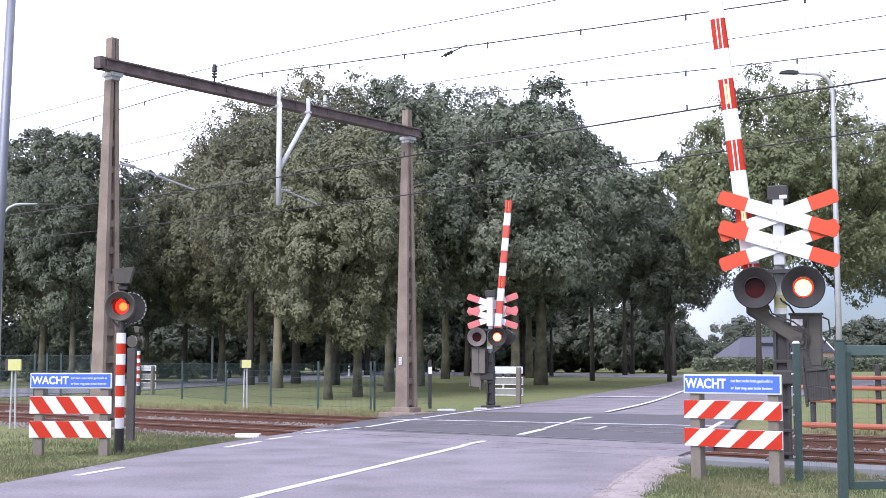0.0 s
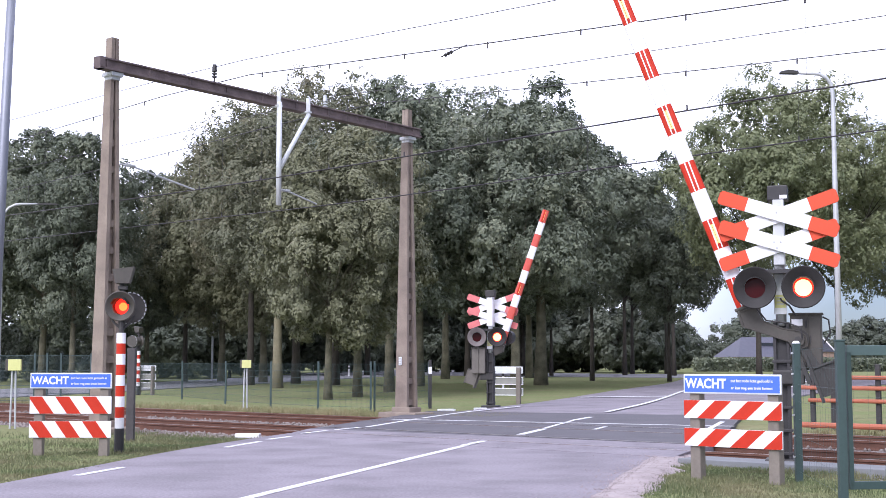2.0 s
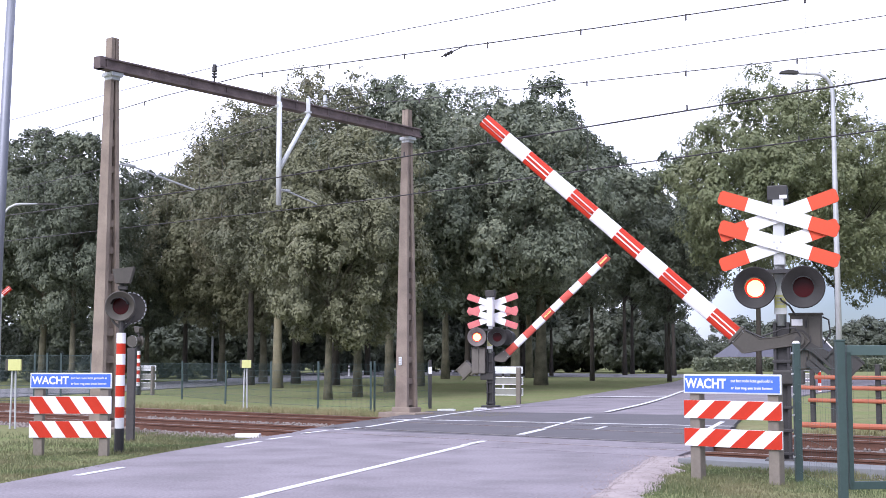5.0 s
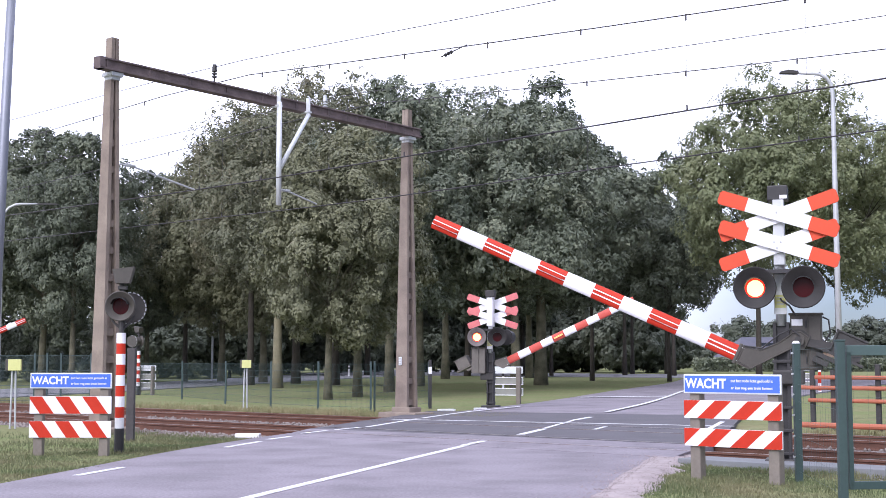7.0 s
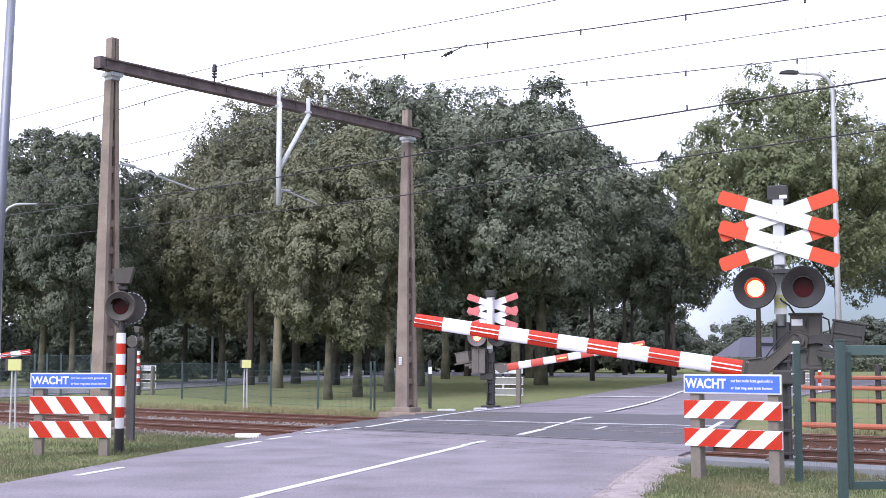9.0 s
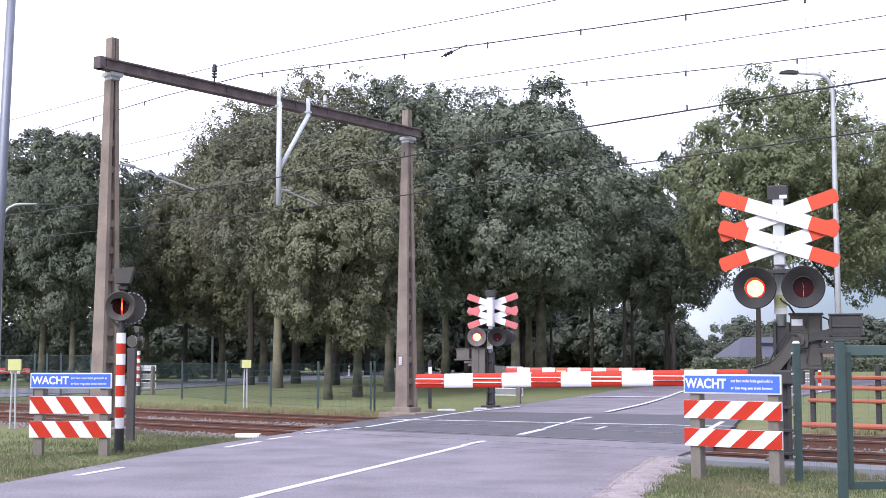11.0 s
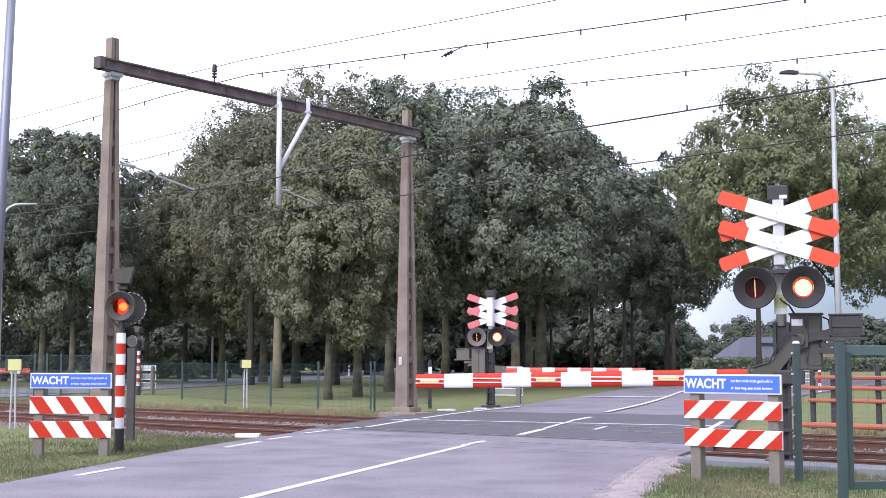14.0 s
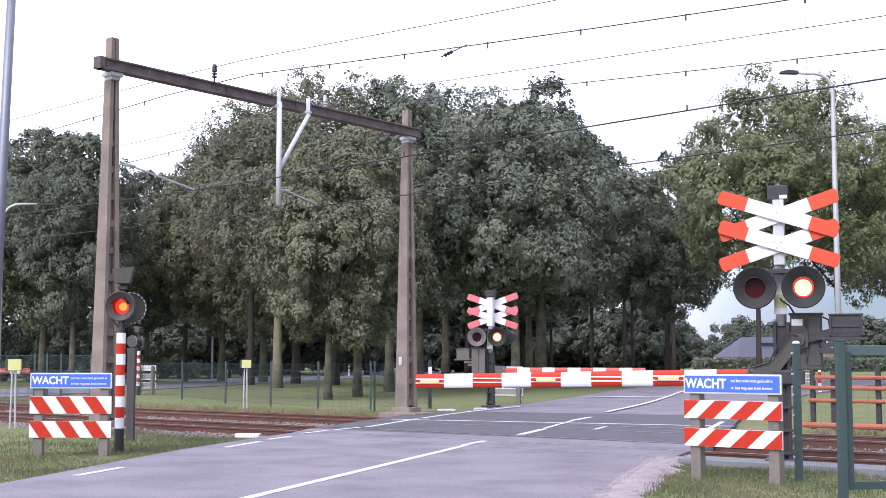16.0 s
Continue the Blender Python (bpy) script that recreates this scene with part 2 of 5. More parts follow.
def thing(name, at, label, category, group="", kind=""):
    ob = new(name)
    ob.matrix_basis = at
    ob.empty_display_size = 0.2
    return tagged(ob, label, category, group, kind)


def single(name, bm, material, at, label, category, group="", kind="", smooth=False):
    ob = new(name, shape(name, bm, material, smooth))
    ob.matrix_basis = at
    return tagged(ob, label, category, group, kind)


def B():
    return bmesh.new()


def raw(name, verts, faces, material):
    me = bpy.data.meshes.new(name)
    verts = np.asarray(verts, dtype=np.float32)
    faces = np.asarray(faces, dtype=np.int32)
    k = faces.shape[1]
    me.vertices.add(len(verts))
    me.vertices.foreach_set("co", verts.ravel())
    me.loops.add(faces.size)
    me.loops.foreach_set("vertex_index", faces.ravel())
    me.polygons.add(len(faces))
    me.polygons.foreach_set("loop_start", np.arange(0, faces.size, k, dtype=np.int32))
    me.update(calc_edges=True)
    me.materials.append(material)
    return me


# ---- plan: the tracks run along T, c metres from the origin across them ----
TN = Vector((0.651, 0.759, 0)).normalized()
TT = Vector((TN.y, -TN.x, 0))
TRACK_TURN = math.degrees(math.atan2(TT.y, TT.x))
TRACK = pose(0, 0, 0, 0, 0, TRACK_TURN)


def tr(c, s, z=0.0):
    return TN * c + TT * s + Vector((0, 0, z))


# ---- ground ----
def ribbon(bm, pts, z, thick):
    """A strip of road from (x, y, half width left, half width right) stations, smoothed."""
    st = []
    for i in range(len(pts) - 1):
        p0, p1, p2, p3 = (np.array(pts[max(0, min(len(pts) - 1, j))], float) for j in (i - 1, i, i + 1, i + 2))
        for k in range(8):
            t = k / 8
            st.append(0.5 * (2 * p1 + (p2 - p0) * t + (2 * p0 - 5 * p1 + 4 * p2 - p3) * t * t + (3 * p1 - p0 - 3 * p2 + p3) * t ** 3))
    st.append(np.array(pts[-1], float))
    up, dn = [], []
    for i, p in enumerate(st):
        d = st[min(i + 1, len(st) - 1)][:2] - st[max(i - 1, 0)][:2]
        d /= np.linalg.norm(d)
        n = np.array((-d[1], d[0]))
        a, b = p[:2] + n * p[2], p[:2] - n * p[3]
        up.append((bm.verts.new((*a, z)), bm.verts.new((*b, z))))
        dn.append((bm.verts.new((*a, z - thick)), bm.verts.new((*b, z - thick))))
    for i in range(len(st) - 1):
        bm.faces.new((up[i][0], up[i][1], up[i + 1][1], up[i + 1][0]))
        bm.faces.new((up[i][0], up[i + 1][0], dn[i + 1][0], dn[i][0]))
        bm.faces.new((up[i][1], dn[i][1], dn[i + 1][1], up[i + 1][1]))
    for e in (0, -1):
        bm.faces.new((up[e][0], up[e][1], dn[e][1], dn[e][0]))
    bmesh.ops.recalc_face_normals(bm, faces=bm.faces[:])
    return bm


def slab(corners, z, thick):
    bm = B()
    a = [bm.verts.new((c[0], c[1], c[2] if len(c) > 2 else z)) for c in corners]
    b = [bm.verts.new((c[0], c[1], z - thick)) for c in corners]
    bm.faces.new(a)
    for i in range(len(a)):
        bm.faces.new((a[i], a[(i + 1) % len(a)], b[(i + 1) % len(a)], b[i]))
    bmesh.ops.recalc_face_normals(bm, faces=bm.faces[:])
    return bm


def build_ground():
    bm = B()
    xs = [-2500, -600, -200, -120, -80] + [i * 1.0 for i in range(-60, 41)] + [60, 100, 200, 600, 2500]
    ys = [-400, -100, -20] + [i * 1.0 for i in range(0, 86)] + [95, 110, 130, 160, 200, 300, 600, 1500, 4000]
    grid = {}
    for i, x in enumerate(xs):
        for j, y in enumerate(ys):
            c = TN.x * x + TN.y * y
            dip = max(0.0, min(1.0, (c - 16.3) / 0.9, (26.2 - c) / 1.0))
            grid[i, j] = bm.verts.new((x, y, -0.05 - 0.3 * dip + 0.02 * noise.noise(Vector((x * 0.33, y * 0.33, 0)))))
    for i in range(len(xs) - 1):
        for j in range(len(ys) - 1):
            bm.faces.new((grid[i, j], grid[i + 1, j], grid[i + 1, j + 1], grid[i, j + 1]))
    single("ground", bm, GRASS, Matrix(), "mown green and straw coloured grass land", "ground", kind="structure", smooth=True)
    single("road", ribbon(B(), [(-5.2, -6, 3.6, 3.4), (-3.3, 6, 3.4, 3.4), (-1.85, 14, 3.4, 3.65), (-0.2, 20, 4.1, 3.65), (1.6, 26.2, 4.3, 3.5), (4.1, 34.5, 4.2, 3.5), (7.6, 46, 3.9, 3.8), (12.3, 62, 4.2, 5.5), (20, 84, 5.5, 8), (30, 108, 10, 14)], 0.0, 0.35),
           ASPHALT, Matrix(), "worn grey asphalt road over the level crossing", "road", kind="structure")
    single("side_road", ribbon(B(), [(-34, 18, 4, 4), (-24, 40, 4, 4), (-17.5, 75, 4, 4), (-13, 110, 5, 5), (-7, 165, 8, 8), (0, 230, 10, 10)], -0.01, 0.1),
           ASPHALT_FAR, Matrix(), "grey asphalt road beyond the green fence", "road", kind="structure")
    single("cross_road", ribbon(B(), [(-10, 165, 12, 12), (15, 135, 14, 12), (45, 112, 11, 11), (90, 90, 9, 9), (160, 60, 8, 8)], -0.004, 0.1),
           ASPHALT_FAR, Matrix(), "grey asphalt road running behind the trees", "road", kind="structure")
    single("crossing_surface", slab([(-2.75, 26.95), (4.45, 21.6), (7.6, 33.2), (-0.35, 36.6)], 0.0245, 0.3), DARK_ASPHALT, Matrix(), "dark asphalt strip over the railway tracks", "road surface", kind="structure")
    single("crossing_ramp", slab([(-3.0, 24.9, 0.003), (3.35, 19.2, 0.003), (3.70, 19.95), (-2.92, 25.55)], 0.0255, 0.3), ASPHALT, Matrix(), "grey asphalt ramp up to the tracks", "road surface", kind="structure")
    single("crossing_apron", slab([(-2.92, 25.55), (3.70, 19.95), (4.45, 21.6), (-2.75, 26.95)], 0.0255, 0.3), ASPHALT, Matrix(), "grey asphalt apron before the tracks", "road surface", kind="structure")
    bm = B()
    rows = []
    for i in range(90):
        y = 9.0 + i * 0.18
        x = 0.70 + (y - 9.0) * 0.205 + 0.0042 * (y - 9.0) ** 2
        a = 0.07 * noise.noise(Vector((0, y * 0.9, 1.5))) + 0.04 * noise.noise(Vector((0, y * 6, 5)))
        w = 0.40 + 0.22 * noise.noise(Vector((3, y * 1.3, 0))) + 0.12 * noise.noise(Vector((3, y * 5, 0)))
        rows.append([bm.verts.new(c) for c in ((x - 0.20 + a, y, 0.001), (x, y, 0.005), (x + w * 0.5, y, 0.004), (x + w, y, -0.06))])
    for p, q in zip(rows, rows[1:]):
        for k in range(3):
            bm.faces.new((p[k], p[k + 1], q[k + 1], q[k]))
    single("sand_verge", bm, SAND, Matrix(), "pale dry sand edge along the asphalt road", "verge", kind="structure", smooth=True)


def build_crossing_rails():
    """Rail heads and their dark flange grooves, flush in the crossing."""
    quad = [Vector(p) for p in ((-2.75, 26.95), (4.45, 21.6), (7.6, 33.2), (-0.35, 36.6))]
    n2, t2 = TN.to_2d(), TT.to_2d()
    for c in RAILS:
        for dc, w, z, m, nm in ((0.0, 0.066, 0.0285, SHINY, "rail_head"), (0.07 if c in RAILS[::2] else -0.07, 0.06, 0.0275, BLACK, "flange_groove")):
            hits = []
            for a, b in zip(quad, quad[1:] + quad[:1]):
                ca, cb = a.dot(n2) - c - dc, b.dot(n2) - c - dc
                if ca * cb < 0:
                    p = a + (b - a) * (ca / (ca - cb))
                    hits.append(p.dot(t2))
            if len(hits) == 2:
                single(nm, box(B(), min(hits), max(hits), c + dc - w / 2, c + dc + w / 2, 0.0, z), m, TRACK, "worn steel rail head flush in the asphalt" if m is SHINY else "dark flange groove beside the rail", "rail", "rails let into the crossing", "structure")


def line(pts, w, z=0.006, label="worn white painted road line", deep=0.004):
    single("road_marking", ribbon(B(), [(x, y, w / 2, w / 2) for x, y in pts], z, deep), PAINT_WHITE, Matrix(), label, "road marking", kind="structure")


def build_markings():
    line([(-2.78, 10.86), (-1.672, 14.741), (-0.75, 17.973), (0.365, 21.87)], 0.13, label="worn white centre line on the asphalt")
    line([(0.36, 21.86), (0.505, 22.20)], 0.13, 0.0175, "worn white centre line on the asphalt", 0.006)
    line([(0.50, 22.19), (0.65, 22.54)], 0.13, 0.028, "worn white centre line on the asphalt", 0.006)
    line([(0.642, 22.52), (0.717, 22.786)], 0.13, 0.0295, "worn white centre line on the asphalt", 0.006)
    line([(2.55, 28.75), (3.08, 30.8)], 0.085, 0.030)
    line([(1.46, 24.73), (2.04, 26.7)], 0.15, 0.030)
    line([(2.07, 26.91), (2.53, 28.72)], 0.09, 0.030)
    line([(3.12, 30.94), (3.68, 32.51)], 0.14, 0.030)
    line([(3.06, 26.57), (3.44, 27.72)], 0.09, 0.030)
    line([(4.5, 35.9), (6.58, 42.81), (8.6, 50.5), (11.6, 62.5), (14.5, 72)], 0.16, 0.030, "curving white centre line on the asphalt")
    for a, b in (((-4.51, 16.18), (-4.24, 17.38)), ((-3.55, 21.46), (-3.21, 22.97))):
        line([a, b], 0.11)
    line([(-3.15, 23.63), (-2.85, 24.5)], 0.11)
    line([(-2.68, 25.1), (-2.33, 26.07)], 0.11, 0.032)
    line([(-2.16, 26.5), (-1.75, 27.4)], 0.11, 0.030)
    line([(-1.6, 27.61), (-0.61, 31.5)], 0.11, 0.030)
    line([(-0.5, 31.9), (0.72, 36.0), (2.36, 40.2)], 0.12, 0.030)
    line([(5.26, 50.5), (9.0, 52.1)], 0.5, 0.030, label="white stop line across the road")
    line([(3.7, 22.9), (4.25, 23.9)], 0.12)
    line([(-1.2, 31.2), (0.0, 30.7), (5.25, 28.3), (6.2, 27.9)], 0.13, 0.030, "pale joint line along the crossing panels")
    line([(5.2, 26.0), (6.4, 30.0)], 0.12, 0.030)


# ---- railway ----
RAILS = (17.9, 19.4, 22.05, 23.55)


def rail_profile(bm, x0, x1):
    prof = [(-0.07, 0), (0.07, 0), (0.07, 0.012), (0.012, 0.03), (0.012, 0.115), (0.036, 0.125), (0.034, 0.158), (-0.034, 0.158), (-0.036, 0.125), (-0.012, 0.115), (-0.012, 0.03), (-0.07, 0.012)]
    a = [bm.verts.new((x0, y, z)) for y, z in prof]
    b = [bm.verts.new((x1, y, z)) for y, z in prof]
    for i in range(len(prof)):
        f = bm.faces.new((a[i], a[(i + 1) % len(prof)], b[(i + 1) % len(prof)], b[i]))
        f.material_index = 1 if i == 6 else 0
    bm.faces.new(a[::-1])
    bm.faces.new(b)
    bmesh.ops.recalc_face_normals(bm, faces=bm.faces[:])
    return bm


def build_tracks():
    bm = B()
    box(bm, -260, 60, 16.4, 25.8, -0.5, -0.135)
    single("ballast_bed", bm, STONE, TRACK, "brown grey crushed stone bed under the tracks", "ballast", kind="structure")
    me = shape("rail", rail_profile(B(), -260, 60), [RUST, SHINY])
    for c in RAILS:
        ob = new("rail", me)
        ob.matrix_basis = TRACK @ pose(0, c, -0.13)
        tagged(ob, "rusty brown steel rail with a worn top", "rail", "rails of the two tracks", "structure")
    sl = shape("sleeper", box(B(), -0.12, 0.12, -1.3, 1.3, -0.11, 0, 0.01), SLEEPER)
    for c in (18.65, 22.8):
        tie = thing("sleepers", TRACK @ pose(0, c, -0.125), "dark timber sleepers under the rails", "sleepers", kind="structure")
        for k in range(70):
            s = -62 + k * 0.62
            if not -19.6 < s < -12.4:
                share("sleeper", sl, tie, pose(s, 0, 0))
        for k in range(40):
            share("sleeper", sl, tie, pose(-12.4 + k * 0.62, 0, 0))
    # loose stones
    rng = np.random.default_rng(3)
    base = np.array([(1, 0, 0), (-1, 0, 0), (0, 1, 0), (0, -1, 0), (0, 0, 1), (0, 0, -1)], float)
    tri = np.array([(0, 2, 4), (2, 1, 4), (1, 3, 4), (3, 0, 4), (2, 0, 5), (1, 2, 5), (3, 1, 5), (0, 3, 5)])
    vs, fs = [], []
    n = 0
    for _ in range(15000):
        s = rng.uniform(-19.3, -17) - rng.exponential(14)
        if rng.random() < 0.28:
            s = rng.uniform(-12.2, 6)
        c = rng.uniform(15.9, 25.3)
        if min(abs(c - r) for r in RAILS) < 0.09:
            continue
        r = rng.uniform(0.025, 0.055)
        m = np.array(Euler(rng.uniform(0, 6.28, 3)).to_matrix())
        v = (base * r * rng.uniform(0.6, 1.25, (6, 3))) @ m.T + np.array((s, c, -0.13 + rng.uniform(0, 0.03) - max(0, 17.0 - c) * 0.02))
        vs.append(v)
        fs.append(tri + n)
        n += 6
    ob = new("ballast", raw("ballast", np.concatenate(vs), np.concatenate(fs), STONE))
    ob.matrix_basis = TRACK
    tagged(ob, "brown grey crushed stone ballast between the rails", "ballast", kind="stuff")


# ---- catenary portal ----
def build_portal():
    P = thing("catenary_portal", TRACK @ pose(-22.67, 15.8, 0, 0, 0, 3.2) @ pose(0, -15.8, 0), "weathered concrete catenary portal over both tracks", "portal")
    for c, wide in ((15.8, 0.0), (25.6, 0.0)):
        pole = B()
        h, d0, d1, w0, w1 = 8.14, 0.40, 0.19, 0.47, 0.18

        def ring(z):
            k = z / h
            return (d0 + (d1 - d0) * k) / 2, (w0 + (w1 - w0) * k) / 2
        # two chords, joined by a thin recessed web with rungs
        for sgn in (-1, 1):
            quads = []
            for z in (0.0, 2.7, 5.4, h):
                D, W = ring(z)
                y_in, y_out = sgn * (W - 0.085), sgn * W
                quads.append([pole.verts.new((x, y, z)) for x, y in ((-D, y_in), (D, y_in), (D, y_out), (-D, y_out))])
            for a, b in zip(quads, quads[1:]):
                for i in range(4):
                    pole.faces.new((a[i], a[(i + 1) % 4], b[(i + 1) % 4], b[i]))
            pole.faces.new(quads[-1])
        for k in range(14):
            z = 0.25 + k * 0.56
            D, W = ring(z + 0.2)
            box(pole, -D * 0.55, D * 0.55, -W + 0.06, W - 0.06, z, z + 0.15)
        box(pole, -0.02, 0.02, -0.08, 0.08, 0, h)
        bmesh.ops.recalc_face_normals(pole, faces=pole.faces[:])
        part("pole", pole, CONCRETE, P, "weathered brown grey concrete pole with a recessed web", at=pose(0, c, 0))
        foot = B()
        box(foot, -0.62, 0.62, -0.42, 0.42, -0.25, 0.07, 0.03)
        box(foot, -0.3, 0.3, -0.25, 0.25, 0.05, 0.20, 0.02)
        part("foundation", foot, CONCRETE, P, "grey concrete foot of the pole", at=pose(0, c, 0))
        cap = B()
        box(cap, -0.14, 0.20, -0.15, 0.15, 7.31, 7.40, 0.015)
        box(cap, -0.10, 0.15, -0.11, 0.11, 7.24, 7.32, 0.01)
        part("bracket", cap, STEEL, P, "pale steel bracket under the beam", at=pose(0, c, 0))
    bm = B()
    box(bm, -0.20, 0.02, 15.32, 25.95, 7.45, 7.50, 0.01)
    box(bm, -0.20, 0.02, 15.32, 25.95, 7.66, 7.70, 0.01)
    box(bm, -0.13, -0.02, 15.34, 25.93, 7.49, 7.67)
    for k in range(10):
        box(bm, -0.17, 0.0, 15.5 + k * 1.12, 15.54 + k * 1.12, 7.49, 7.67)
    box(bm, -0.2, 0.02, 15.32, 15.45, 7.45, 7.70)
    part("beam", bm, CONCRETE_DARK, P, "dark stained concrete cross beam", at=pose(0.21, 0, -0.045))
    # drop tube and strut between the tracks
    bm = B()
    tube(bm, (0.3, 20.45, 5.05), (0.3, 20.45, 7.5), 0.062, n=14)
    part("drop_tube", bm, STEEL_WHITE, P, "pale steel drop tube", smooth=True)
    bm = B()
    tube(bm, (0.3, 20.5, 5.95), (0.3, 21.45, 7.35), 0.055, n=14)
    part("strut", bm, STEEL_WHITE, P, "pale steel slanting strut", smooth=True)
    for c in (20.45, 21.45):
        bm = B()
        box(bm, 0.22, 0.34, c - 0.015, c + 0.015, 7.40, 7.76, 0.005)
        box(bm, 0.10, 0.34, c - 0.07, c + 0.07, 7.39, 7.43, 0.005)
        part("clamp", bm, STEEL_WHITE, P, "bolted steel clamp")
    for (c0, z0), (c1, z1) in (((20.5, 5.42), (21.75, 5.20)), ((15.9, 5.46), (17.85, 5.14))):
        bm = B()
        tube(bm, (0.3, c0 + 0.35, z0 - 0.03), (0.3, c1, z1), 0.022, n=8)
        part("registration_arm", bm, STEEL, P, "thin steel registration arm")
        bm = B()
        for k in range(5):
            tube(bm, (0.3, c0 + 0.06 + k * 0.055, z0), (0.3, c0 + 0.09 + k * 0.055, z0), 0.034, n=10)
        tube(bm, (0.3, c0, z0), (0.3, c0 + 0.36, z0 - 0.03), 0.018, n=8)
        part("insulator", bm, STEEL, P, "ribbed pale insulator")
    for c, m in ((18.57, BLACK), (22.25, STEEL)):
        bm = B()
        tube(bm, (0.1, c, 7.68), (0.1, c, 7.95), 0.02, n=8)
        for z in (7.79, 7.86):
            tube(bm, (0.1, c, z), (0.1, c, z + 0.03), 0.07, 0.05, n=12)
        tube(bm, (0.1, c, 7.92), (0.1, c, 8.08), 0.06, 0.045, n=12)
        part("insulator", bm, m, P, "pin insulator on the beam", at=pose(0, 0, 0 if c < 20 else -0.1))
    # dark bars standing in for the plate on the pole
    bm = B()
    box(bm, -0.012, 0, -0.05, 0.05, 0, 0.22)
    part("number_plate", bm, STEEL_WHITE, P, "small pale plate", at=pose(-0.02, 25.37, 1.30, 0, 0, 90))
    for k in range(3):
        bm = B()
        box(bm, -0.016, -0.012, -0.035, 0.035, 0.02 + k * 0.065, 0.06 + k * 0.065)
        part("plate_bar", bm, STEEL, P, at=pose(-0.02, 25.37, 1.30, 0, 0, 90))


def strand(bm, c, zf, s0, s1, step, r, dc=0.0):
    n = max(2, int((s1 - s0) / step) + 1)
    pts = [(s0 + (s1 - s0) * i / (n - 1), c + dc * math.sin(0.05 * (s0 + (s1 - s0) * i / (n - 1))), zf(s0 + (s1 - s0) * i / (n - 1))) for i in range(n)]
    return path_tube(bm, pts, [r] * n, 6)


def sag(top, drop, span=90.0):
    def z(s):
        u = ((s + 22.6) % span) / span
        return top - 4 * drop * u * (1 - u)
    return z


def build_wires():
    for c, top, drop, r, z0, s_in, first, gap in ((18.65, 7.76, 1.4, 0.011, 5.40, -16.9, -12.8, 2.1), (22.8, 7.76, 1.4, 0.010, 5.43, -16.9, -13.1, 2.4)):
        def contact(s, z0=z0, s_in=s_in):
            return z0 + 0.0185 * min(14.0, max(-6.0, s - s_in))
        carrier = sag(top, drop)
        W = thing("overhead_line", TRACK, "dark overhead line of carrier wire, contact wire and droppers", "overhead wire", "overhead lines over the tracks")
        part("carrier_wire", strand(B(), c, carrier, -200, 60, 3.0, r), WIRE, W)
        for dc in (0.015, -0.015):
            part("contact_wire", strand(B(), c + dc, contact, -200, 60, 3.0, 0.010), WIRE, W)
        for k in range(-12, 12):
            s = first + k * gap
            bm = B()
            tube(bm, (s, c, contact(s)), (s, c, carrier(s) + 0.02), 0.003, n=4)
            tube(bm, (s, c, carrier(s) - 0.09), (s, c, carrier(s) + 0.02), 0.016, n=6)
            tube(bm, (s, c, contact(s) - 0.01), (s, c, contact(s) + 0.09), 0.014, n=6)
            part("dropper", bm, WIRE, W)
    I = thing("wire_insulator", TRACK, "small dark insulator hanging in the carrier wire", "insulator")
    zc = sag(7.76, 1.4)(-15.7)
    part("rod", tube(B(), (-15.4, 18.65, zc + 0.01), (-16.0, 18.6, zc - 0.14), 0.012, n=8), WIRE, I)
    for k in range(3):
        part("disc", tube(B(), (-15.75 - k * 0.07, 18.62, zc - 0.075 - k * 0.018), (-15.78 - k * 0.07, 18.62, zc - 0.083 - k * 0.018), 0.035, n=10), BLACK, I)
    for c, top, drop, lab in ((18.57, 8.06, 0.63, "thin feeder wire on the portal's insulator"), (22.25, 7.91, 0.78, "thin feeder wire over the far track")):
        single("feeder_wire", strand(B(), c, sag(top, drop), -200, 60, 3.0, 0.008), WIRE, TRACK, lab, "overhead wire", "feeder wires")


# ---- level crossing barriers ----
BANDS = 11


def cross_board(parent, x, z, tilt, y, tip_mat, group_label):
    """One board of a St Andrew's cross: white with coloured ends."""
    half, w, t = 0.85, 0.098, 0.015
    at = pose(x, y, z, 0, tilt, 0)
    mid = part("cross_board", box(B(), -half + 0.40, half - 0.40, -t, t, -w, w, 0.004), WHITE, parent, "", at=at)
    for sgn in (-1, 1):
        c = 0.032
        e0, e1 = half - 0.40, half
        poly = [(sgn * e0, -w), (sgn * (e1 - c), -w), (sgn * e1, -w + c), (sgn * e1, w - c), (sgn * (e1 - c), w), (sgn * e0, w)]
        part("board_end", prism(B(), poly, -t, t), tip_mat, mid, group_label)
    return mid


